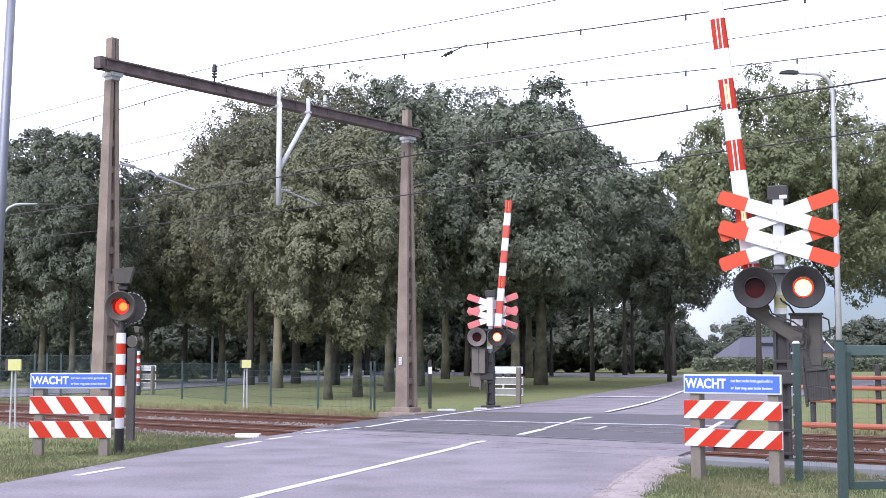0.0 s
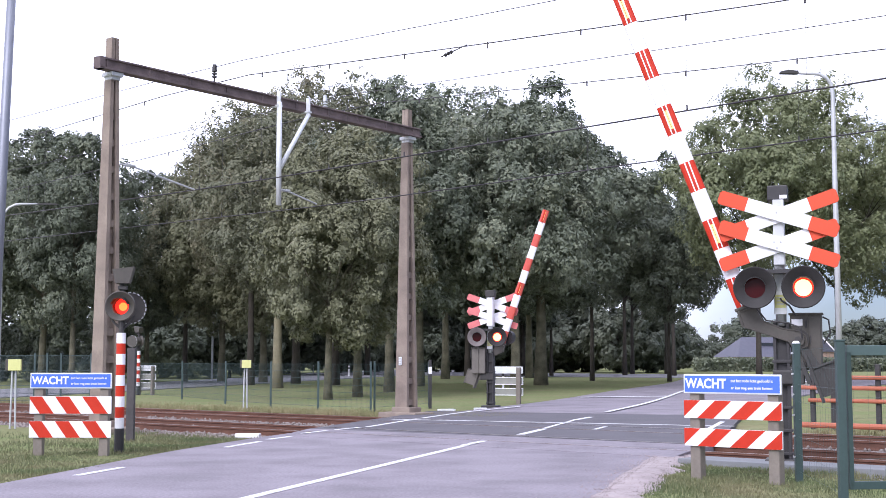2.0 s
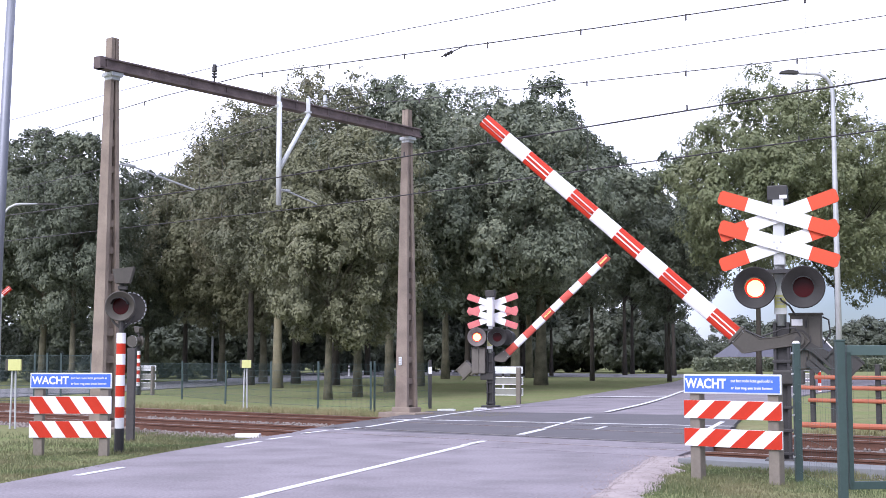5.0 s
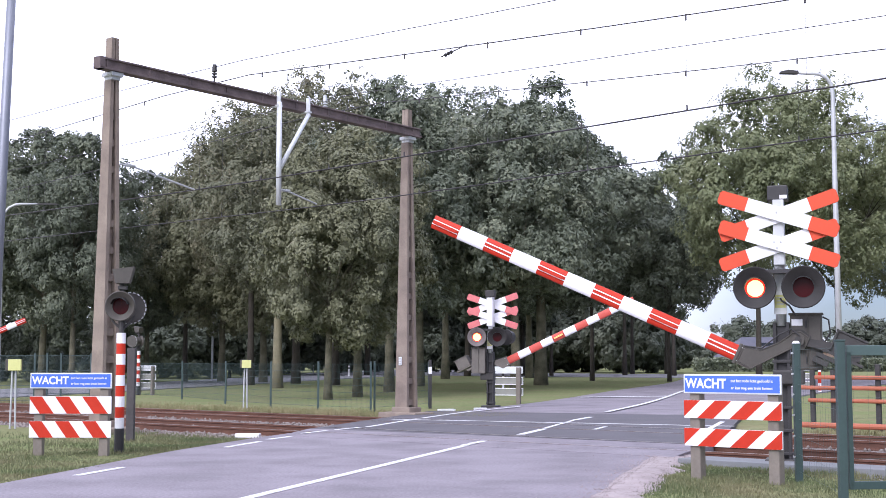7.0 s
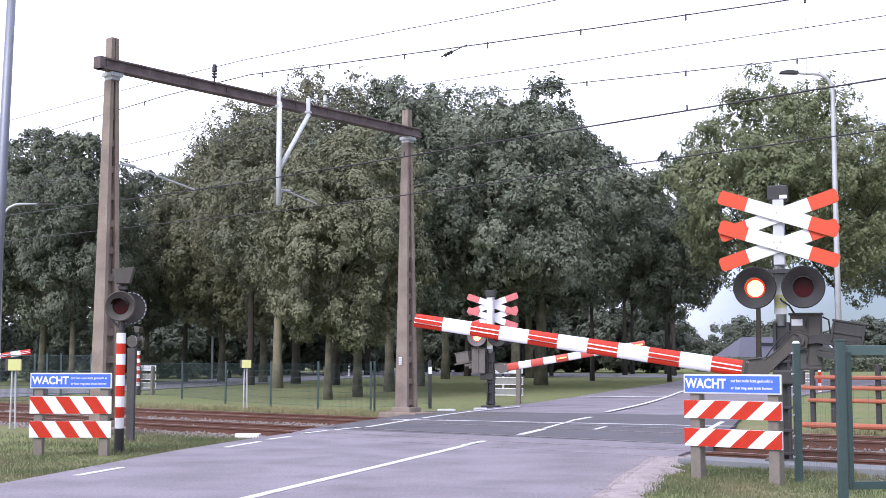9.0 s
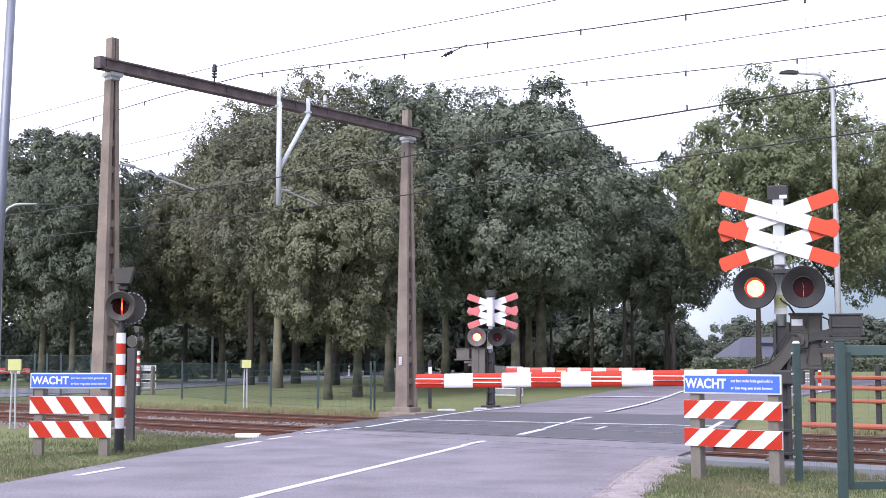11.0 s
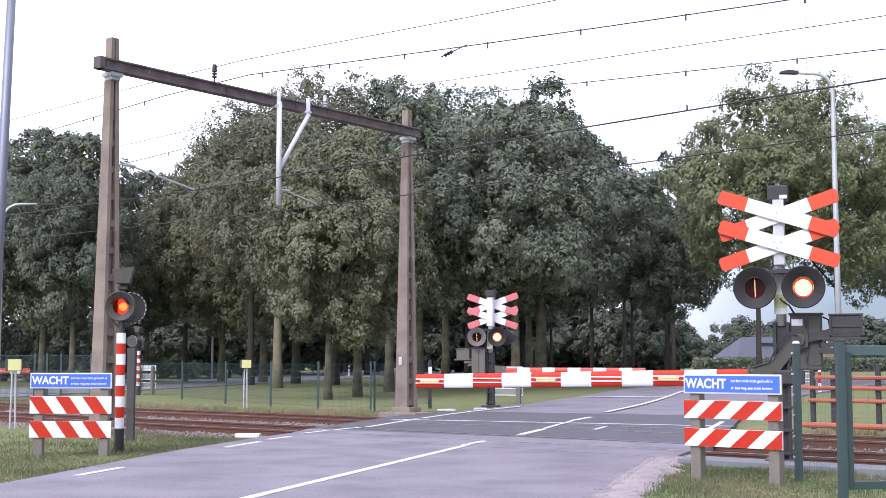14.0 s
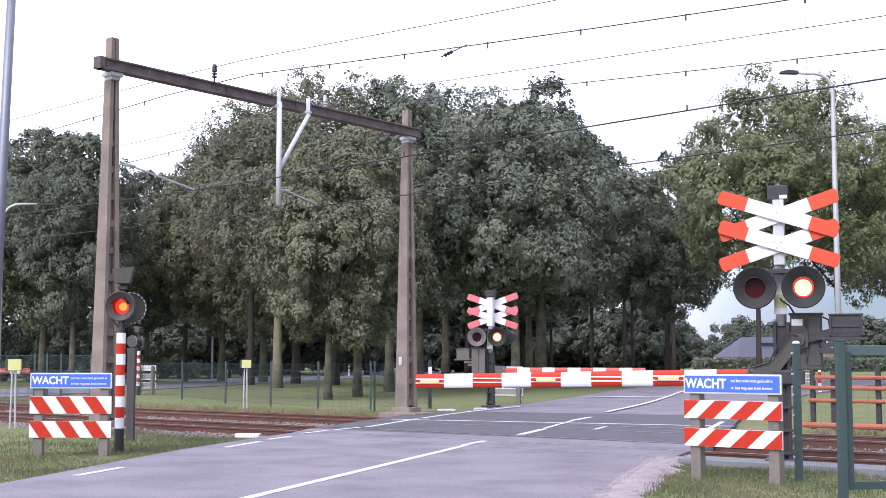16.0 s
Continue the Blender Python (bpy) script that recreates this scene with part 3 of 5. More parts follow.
def warning_lamp(parent, x, z, side, depth=0.0, r=0.295, disc_mat=None, hood=0.10, core=None, aim=0.0, bore=0.48, spot=0.82):
    """A round backing disc with a lamp can through it. Two added leaves, which are returned, swing before the ever
    glowing bulb inside and stand for the lamp being off.
    """
    hole = r * bore
    at = pose(x, depth, z, 0, 0, (0 if side > 0 else 180) + aim)
    bm = B()
    n = 32
    ring = []
    for rad, y in ((r, 0.0), (r, 0.03), (r - 0.012, 0.04), (hole + 0.012, -0.015), (hole, -0.015), (hole, -0.21)):
        ring.append([bm.verts.new((rad * math.cos(2 * math.pi * k / n), y, rad * math.sin(2 * math.pi * k / n))) for k in range(n)])
    for j, (a, b) in enumerate(zip(ring, ring[1:])):
        for k in range(n):
            bm.faces.new((a[k], a[(k + 1) % n], b[(k + 1) % n], b[k])).material_index = 1 if j == 4 else 0
    outer = [bm.verts.new(((hole + 0.02) * math.cos(2 * math.pi * k / n), y, (hole + 0.02) * math.sin(2 * math.pi * k / n))) for y in (-0.03, -0.22) for k in range(n)]
    for k in range(n):
        bm.faces.new((outer[k], outer[n + k], outer[n + (k + 1) % n], outer[(k + 1) % n]))
        bm.faces.new((ring[0][k], outer[k], outer[(k + 1) % n], ring[0][(k + 1) % n]))
    bm.faces.new(outer[n:])
    bmesh.ops.recalc_face_normals(bm, faces=bm.faces[:])
    lamp = part("warning_lamp", bm, [disc_mat or DISC, BLACK], parent, "round black warning lamp with a deep hood", at=at)
    if hood:
        bm = B()
        a0, a1 = radians(15), radians(165)
        m = 18
        rows = []
        for rad, y, dz in ((hole + 0.012, -0.02, 0), (hole + 0.012, hood, -0.012), (hole + 0.004, hood, -0.012), (hole + 0.004, -0.02, 0)):
            rows.append([bm.verts.new((rad * math.cos(a0 + (a1 - a0) * k / m), (y if y < 0 or 3 < k < m - 3 else y * 0.7), rad * math.sin(a0 + (a1 - a0) * k / m) + dz)) for k in range(m + 1)])
        for i in range(4):
            a, b = rows[i], rows[(i + 1) % 4]
            for k in range(m):
                bm.faces.new((a[k], a[k + 1], b[k + 1], b[k]))
        bmesh.ops.recalc_face_normals(bm, faces=bm.faces[:])
        part("hood", bm, DISC, lamp)
    bm = B()
    tube(bm, (0, -0.205, 0), (0, -0.195, 0), hole - 0.003, n=28)
    part("red_glass", bm, LAMP_RED, lamp, "red lamp glass")
    bm = B()
    tube(bm, (0, -0.195, 0), (0, -0.185, 0), hole * spot, n=24)
    part("bulb", bm, core or LAMP_CORE, lamp, "bright lit bulb")
    leaves = []
    for sgn in (-1, 1):
        q = hole + 0.001
        poly = [(q - q * math.cos(radians(d)), q * math.sin(radians(d))) for d in range(-90, 91, 12)]
        leaf = part("flap", prism(B(), poly, -0.0015, 0.0015), FLAP_RED, lamp, "added dark red flap over the bulb")
        base = (sgn * q, -0.045, 0 if sgn < 0 else 180, sgn)
        leaf.matrix_basis = pose(base[0], base[1], 0, 0, 0, base[2])
        leaves.append((leaf, base))
    return leaves


def boom_arm(parent, px, py, pz, length, drop, tipdrop, lamps=(), face=1, paint=None, lined=True, metal=None):
    """The swinging arm: crank, striped boom and counterweight, about its pivot."""
    arm_poly = [(-0.13, 0.09), (0.02, 0.12), (0.11, 0.06), (0.22, -0.14), (0.42, drop + 0.16), (0.66, drop + 0.13), (0.66, drop - 0.13), (0.44, drop - 0.14), (0.23, drop * 0.75), (0.02, -0.13), (-0.13, -0.10)]
    bm = prism(B(), arm_poly, -0.06, 0.06)
    metal = metal or GREY_BOX
    paint = paint or RED
    arm = part("boom_arm", bm, metal, parent, "olive grey cast steel boom arm on its pivot")
    part("boss", tube(B(), (0, 0.055, 0), (0, 0.13, 0), 0.085, n=20), metal, arm, "round pivot boss")
    part("pivot_nut", tube(B(), (0, 0.13, 0), (0, 0.15, 0), 0.05, n=6), DARK_STEEL, arm)
    part("flange", box(B(), 0.655, 0.70, -0.075, 0.075, drop - 0.15, drop + 0.15, 0.01), metal, arm)
    part("rim", path_tube(B(), [(x * 0.96, 0.062, z * 0.96) for x, z in arm_poly + arm_poly[:1]], [0.011] * (len(arm_poly) + 1), 6), metal, arm, "raised rim of the casting")
    for dz in (-0.10, 0.10):
        for dy in (-0.05, 0.05):
            part("flange_bolt", tube(B(), (0.62, dy, drop + dz), (0.66, dy, drop + dz), 0.014, n=6), STEEL, arm)
    arm.matrix_basis = pose(px, py, pz)
    x0 = 0.68
    step = (length - x0) / BANDS
    for k in range(BANDS):
        bm = B()
        rings = []
        n = 16
        for x in (x0 + k * step, x0 + (k + 1) * step):
            f = (x - x0) / (length - x0)
            zc, h, w = drop + (tipdrop - drop) * f, 0.118 - 0.012 * f, 0.065 - 0.01 * f
            rings.append([bm.verts.new((x, w * math.copysign(abs(math.cos(a)) ** 0.7, math.cos(a)), zc + h * math.copysign(abs(math.sin(a)) ** 0.8, math.sin(a)))) for a in (2 * math.pi * (i + 0.5) / n for i in range(n))])
        for i in range(n):
            bm.faces.new((rings[0][i], rings[0][(i + 1) % n], rings[1][(i + 1) % n], rings[1][i]))
        bm.faces.new(rings[0][::-1])
        bm.faces.new(rings[1])
        bmesh.ops.recalc_face_normals(bm, faces=bm.faces[:])
        band = part("boom_band", bm, paint if k % 2 == 0 else WHITE, arm, "red boom section" if k % 2 == 0 else "white boom section")
        if k % 2 == 0 and lined:
            bm = B()
            zc = drop + (tipdrop - drop) * (k + 0.5) / BANDS
            for sd in (-1, 1):
                for dz in (0.030, -0.030):
                    box(bm, x0 + k * step + 0.004, x0 + (k + 1) * step - 0.004, sd * 0.062, sd * 0.068, zc + dz - 0.009, zc + dz + 0.009)
            part("boom_stripe", bm, WHITE, arm, "thin white reflective lines")
    shades = []
    for k in lamps:
        zc = drop + (tipdrop - drop) * (k + 0.5) / BANDS
        xm = x0 + (k + 0.5) * step
        part("boom_lamp", box(B(), xm - 0.145, xm + 0.145, min(face * 0.06, face * 0.072), max(face * 0.06, face * 0.072), zc - 0.022, zc + 0.022), LAMP_AMBER, arm, "amber boom lamp")
        # added plate that hides the ever glowing strip while the lamp is off
        sh = part("lamp_shade", box(B(), -0.2, 0.2, -0.001, 0.001, -0.026, 0.026), RED, arm, "added thin red shade over the boom lamp")
        sh.matrix_basis = pose(xm, face * 0.103, zc)
        shades.append((sh, xm, face * 0.103, zc))
    bm = B()
    box(bm, -0.85, -0.43, -0.16, 0.10, 0.03, 0.34, 0.015)
    dark = metal if metal is BOX_PALE else DARK_STEEL
    weight = part("counterweight", bm, dark, arm, "steel counterweight box with bolted bars")
    for nm, b in (("cover", (-0.87, -0.41, -0.18, 0.12, 0.335, 0.36)), ("bar", (-0.86, -0.83, 0.102, 0.135, 0.055, 0.33)), ("bar", (-0.45, -0.42, 0.102, 0.135, 0.055, 0.33)), ("bar", (-0.83, -0.45, 0.102, 0.12, 0.17, 0.20)),
                  ("shelf", (-0.93, -0.24, -0.15, 0.13, -0.005, 0.035)), ("block", (-0.62, -0.30, -0.12, 0.10, -0.10, -0.04)), ("block", (-0.50, -0.28, -0.10, 0.09, -0.19, -0.11))):
        part(nm, box(B(), *b, 0.004), dark, weight)
    for k in range(3):
        part("bolt", tube(B(), (-0.76 + k * 0.12, 0.10, 0.10), (-0.76 + k * 0.12, 0.122, 0.10), 0.018, n=6), dark, weight)
    bm = B()
    prism(bm, [(-0.5, 0.06), (-0.05, -0.06), (-0.05, 0.06), (-0.45, 0.16)], -0.05, 0.04)
    part("weight_lever", bm, DARK_STEEL, arm)
    bm = path_tube(B(), [(0.0, 0.16, 0.06), (0.14, 0.17, 0.10), (0.26, 0.13, -0.04), (0.40, 0.09, drop + 0.21), (0.62, 0.08, drop + 0.14)], [0.012] * 5, 6)
    part("cable", bm, BLACK, arm, "black rubber cable")
    return arm, shades


def barrier(at, side, tip_mat, pz, length, drop, tipdrop, cross_z, label):
    """side: +1 has its lamps on local +y, -1 on local -y. x points along the lowered boom."""
    B0 = thing("level_crossing_barrier", at, label, "barrier", "barriers of the crossing")
    bm = B()
    for sx in (-1, 1):
        box(bm, sx * 0.09 - 0.022, sx * 0.09 + 0.022, -0.09, 0.09, -0.2, pz + 0.25, 0.006)
    box(bm, -0.08, 0.08, -0.02, 0.02, -0.2, pz + 0.25)
    for k in range(5):
        box(bm, -0.13, 0.13, -0.1, 0.1, 0.1 + k * 0.32, 0.14 + k * 0.32, 0.004)
    part("post", bm, BLACK, B0, "black steel channel post")
    bm = B()
    box(bm, -0.25, 0.25, -0.25, 0.25, -0.2, 0.05, 0.02)
    part("foot", bm, DARK_STEEL, B0, "dark foot plate")
    bm = B()
    tube(bm, (0, 0, pz + 0.2), (0, 0, cross_z + 0.45), 0.075, n=14)
    part("mast", bm, STEEL, B0, "grey galvanised mast", smooth=True)
    bm = B()
    box(bm, -0.55, -0.12, -0.24, 0.02, pz - 0.42, pz + 0.36, 0.02)
    box(bm, -0.57, -0.10, -0.26, 0.04, pz + 0.35, pz + 0.38, 0.01)
    box(bm, -0.36, -0.33, -0.26, 0.03, pz - 0.40, pz + 0.36, 0.005)
    part("drive_box", bm, GREY_BOX if side > 0 else BOX_PALE, B0, "olive grey drive housing")
    bm = B()
    box(bm, -0.29, -0.14, 0.02, 0.028, pz + 0.20, pz + 0.29, 0.003)
    part("plate", bm, WHITE, B0, "small white plate")
    bm = path_tube(B(), [(-0.56, -0.02, pz + 0.32), (-0.64, 0.0, pz + 0.28), (-0.66, 0.0, pz + 0.1), (-0.57, -0.02, pz - 0.05)], [0.013] * 4, 6)
    part("conduit", bm, BLACK, B0, "black rubber conduit")
    for dz in (0.22, -0.28):
        part("hinge", tube(B(), (-0.335, 0.035, pz + dz - 0.05), (-0.335, 0.035, pz + dz + 0.05), 0.012, n=8), BLACK, B0)
    part("door_panel", box(B(), -0.53, -0.37, 0.02, 0.032, pz - 0.36, pz + 0.32, 0.008), GREY_BOX, B0, "olive grey door")
    part("door_handle", box(B(), -0.40, -0.385, 0.03, 0.06, pz - 0.06, pz + 0.06, 0.004), BLACK, B0)
    part("bearing", tube(B(), (-0.23, 0.0, pz), (-0.23, 0.05, pz), 0.15, n=24), DARK_STEEL, B0, "round dark bearing plate")
    bm = path_tube(B(), [(-0.2, 0.10, pz + 0.34), (-0.12, 0.16, pz + 0.48), (-0.02, 0.14, pz + 0.55), (0.02, 0.09, pz + 0.62)], [0.014] * 4, 6)
    part("conduit", bm, BLACK, B0)
    bm = B()
    box(bm, -0.30, 0.12, -0.14, 0.16, pz - 0.62, pz - 0.42, 0.02)
    part("lower_housing", bm, DARK_STEEL, B0)
    lz = cross_z - 0.83
    bm = B()
    box(bm, -0.088, 0.088, side * 0.105 - 0.012, side * 0.105 + 0.012, lz - 0.36, lz + 0.20, 0.004)
    plate = part("notice_plate", bm, STEEL_WHITE, B0, "pale upright notice plate")
    bm = B()
    box(bm, -0.07, 0.075, side * 0.119 - 0.003, side * 0.119 + 0.003, lz - 0.27, lz - 0.09, 0.001)
    part("yellow_label", bm, YELLOW, plate, "faded yellow label")
    for k in range(3):
        bm = B()
        box(bm, -0.045, 0.05, side * 0.124 - 0.002, side * 0.124 + 0.002, lz - 0.135 - k * 0.045, lz - 0.12 - k * 0.045)
        part("label_bar", bm, STEEL, plate)
    # lamps on a bracket
    bm = B()
    prism(bm, [(-0.42, lz + 0.255), (0.42, lz + 0.255), (0.10, lz + 0.20), (-0.10, lz + 0.20)], min(side * 0.05, side * 0.40), max(side * 0.05, side * 0.40))
    part("lamp_bracket", bm, BLACK, B0)
    a = warning_lamp(B0, 0.325, lz, side, side * 0.42, aim=2 if side > 0 else 15)
    b = warning_lamp(B0, -0.325, lz, side, side * 0.42, disc_mat=DISC if side > 0 else DISC_GREY, aim=2 if side > 0 else 15)
    if side < 0:
        part("rear_lamp", tube(B(), (0.45, 0.16, lz), (0.52, 0.42, lz), 0.24, 0.20, n=20), BLACK, B0, "black back of the rear lamp")
    # the double cross
    yc = 0.27
    for dz in (0.21, -0.21):
        cross_board(B0, 0, cross_z + dz, -18.5, yc, tip_mat, "orange red board end")
        cross_board(B0, 0, cross_z + dz - 0.02, 18.5, yc - 0.05, tip_mat, "orange red board end")
    nut = shape("bolt", tube(B(), (0, 0, 0), (0, 0.03, 0), 0.014, n=8), STEEL)
    for dz, dx in ((0.23, 0.02), (-0.19, -0.03), (-0.19, 0.06), (-0.27, 0.02)):
        share("bolt", nut, B0, pose(dx, yc, cross_z + dz))
    bm = B()
    box(bm, -0.075, 0.075, -0.06, 0.20, cross_z - 0.5, cross_z + 0.42, 0.006)
    if side < 0:
        box(bm, -0.095, 0.095, -0.115, -0.08, cross_z - 0.48, cross_z + 0.40, 0.01)
    part("cross_plate", bm, STEEL if side > 0 else WHITE, B0, "pale upright plate behind the cross")
    bm = B()
    box(bm, -0.13, 0.15, -0.14, 0.14, cross_z + 0.42, cross_z + 0.63, 0.015)
    tube(bm, (0, 0, cross_z + 0.35), (0, 0, cross_z + 0.45), 0.06, n=12)
    part("bell_box", bm, BLACK if side > 0 else DARK_STEEL, B0, "black bell box")
    part("label", box(B(), -0.12, -0.02, 0.14, 0.144, cross_z + 0.44, cross_z + 0.49), WHITE, B0, "small white label")
    arm, shades = boom_arm(B0, -0.23, 0.06, pz, length, drop, tipdrop, (2, 6, 10) if side > 0 else (4, 10), side, RED if side > 0 else FADED_RED, side > 0, GREY_BOX if side > 0 else BOX_PALE)
    return B0, arm, a, b, shades


NEAR_TURN = math.degrees(math.atan2(0.30, -0.954))
near_barrier, near_arm, near_left_flap, near_right_flap, near_shades = barrier(pose(4.77, 18.35, 0, 0, 0, NEAR_TURN), 1, ORANGE, 1.70, 5.63, -0.52, -0.60, 3.25, "dark level crossing barrier with orange white double cross, boom swinging down")
far_barrier, far_arm, far_right_flap, far_left_flap, far_shades = barrier(pose(1.48, 40.5, 0, 0, 0, NEAR_TURN + 180), -1, PINK, 1.45, 5.02, -0.36, -0.40, 2.98, "dark level crossing barrier beyond the tracks, boom swinging down")


# ---- trees ----
def crown_mesh(name, seed, rx, rz, z0, clumps, leaves, size, material, flat=0.0, tuft=0.34, per=14):
    """Boughs spread through an uneven crown, each carrying tufts of leaves that face outward."""
    rng = np.random.default_rng(seed)
    mid = np.array((0, 0, z0 + rz))
    cs = []
    while len(cs) < clumps:
        p = rng.normal(size=3)
        p /= np.linalg.norm(p)
        p *= rng.uniform(0.62, 0.93) if rng.random() < 0.82 else rng.uniform(0.15, 0.6)
        lump = 0.90 + 0.20 * noise.noise(Vector((p[0] * 1.9 + seed, p[1] * 1.9, p[2] * 1.9)))
        taper = 1.0 - 0.18 * max(0, p[2]) + flat * min(0, p[2])
        cs.append((p[0] * rx * lump * taper, p[1] * rx * lump * taper, z0 + rz * (1 + p[2] * lump)))
    cs = np.array(cs)
    tufts = max(1, leaves // (clumps * per))
    rad = rng.uniform(0.45, 1.15, clumps) * rx / 6.0
    out = (cs - mid) / np.array((rx, rx, rz))
    d = rng.normal(size=(clumps, tufts, 3)) * 0.75 + out[:, None, :] * 0.8 + np.array((0, 0, 0.25))
    d /= np.linalg.norm(d, axis=2, keepdims=True)
    k = rng.uniform(0.6, 1.2, (clumps, tufts, 1))
    tc = (cs[:, None, :] + d * k * rad[:, None, None] * np.array((1.15, 1.15, 0.85))).reshape(-1, 3)
    d = d.reshape(-1, 3)
    tr_ = tuft * rng.uniform(0.6, 1.3, (len(tc), 1, 1))
    e = rng.normal(size=(len(tc), per, 3)) * 0.8 + d[:, None, :] * 0.85
    e /= np.linalg.norm(e, axis=2, keepdims=True)
    pos = (tc[:, None, :] + e * tr_ * rng.uniform(0.55, 1.0, (len(tc), per, 1))).reshape(-1, 3)
    nrm = (e * 0.55 + d[:, None, :] * 0.55 + np.array((0, 0, 0.35))).reshape(-1, 3) + rng.normal(size=pos.shape) * 0.28
    nrm /= np.linalg.norm(nrm, axis=1, keepdims=True)
    t = np.cross(nrm, rng.normal(size=pos.shape))
    t /= np.linalg.norm(t, axis=1, keepdims=True)
    b = np.cross(nrm, t)
    s = size * rng.uniform(0.65, 1.3, (len(pos), 1))
    v = np.stack([pos - t * s, pos + t * s * 0.5 + b * s * 0.62, pos + t * s * 0.8 - b * s * 0.55 + nrm * s * 0.2], axis=1)
    f = np.arange(len(pos) * 3).reshape(-1, 3)
    return raw(name, v.reshape(-1, 3), f, material)


def trunk_mesh(name, seed, h, r, rx, z0, rz, material, lean=0.0, limbs=9):
    rng = random.Random(seed)
    bm = B()
    top = z0 + rz * 1.2
    pts, rad = [], []
    for i in range(8):
        k = i / 7
        pts.append((lean * k * top + rng.uniform(-0.1, 0.1) * k, rng.uniform(-0.1, 0.1) * k, k * top))
        rad.append(r * (1.0 - 0.8 * k) * (1.25 if i == 0 else 1.0))
    pts[0] = (0, 0, -0.25)
    path_tube(bm, pts, rad, 10)
    for j in range(limbs):
        k = rng.uniform(0.42, 0.85)
        a = 2 * math.pi * (j + rng.random()) / limbs
        base = Vector((lean * k * top, 0, k * top))
        out = Vector((math.cos(a), math.sin(a), rng.uniform(0.6, 1.3))).normalized()
        ln = rx * rng.uniform(0.65, 1.0)
        mid = base + out * ln * 0.5 + Vector((0, 0, -0.1))
        end = base + out * ln + Vector((0, 0, 0.5))
        r0 = r * (1 - 0.8 * k) * 0.6
        path_tube(bm, [base, mid, end], [r0, r0 * 0.6, r0 * 0.15], 6)
        for _ in range(2):
            o2 = (out + Vector((rng.uniform(-1, 1), rng.uniform(-1, 1), rng.uniform(-0.2, 0.8)))).normalized()
            path_tube(bm, [mid, mid + o2 * ln * 0.45], [r0 * 0.45, r0 * 0.1], 5)
    return shape(name, bm, material, True)


KINDS = {}


def tree_kind(key, seed, h, r, rx, z0, crown_mat, bark, clumps, leaves, size, lean=0.0, flat=0.0, tuft=0.34, per=14):
    rz = (h - z0) / 2
    KINDS[key] = (trunk_mesh("trunk", seed, h, r, rx, z0, rz, bark, lean), crown_mesh("crown", seed, rx, rz, z0, clumps, leaves, size, crown_mat, flat, tuft, per), h)


def tree(key, x, y, h, turn, label, wide=1.0, group="roadside trees"):
    tm, cm, h0 = KINDS[key]
    t = thing("tree", pose(x, y, -0.05, 0, 0, turn), label, "tree", group)
    k = h / h0
    for nm, me in (("trunk", tm), ("crown", cm)):
        ob = share(nm, me, t, Matrix.Diagonal((k * wide, k * wide, k, 1)))
    return t


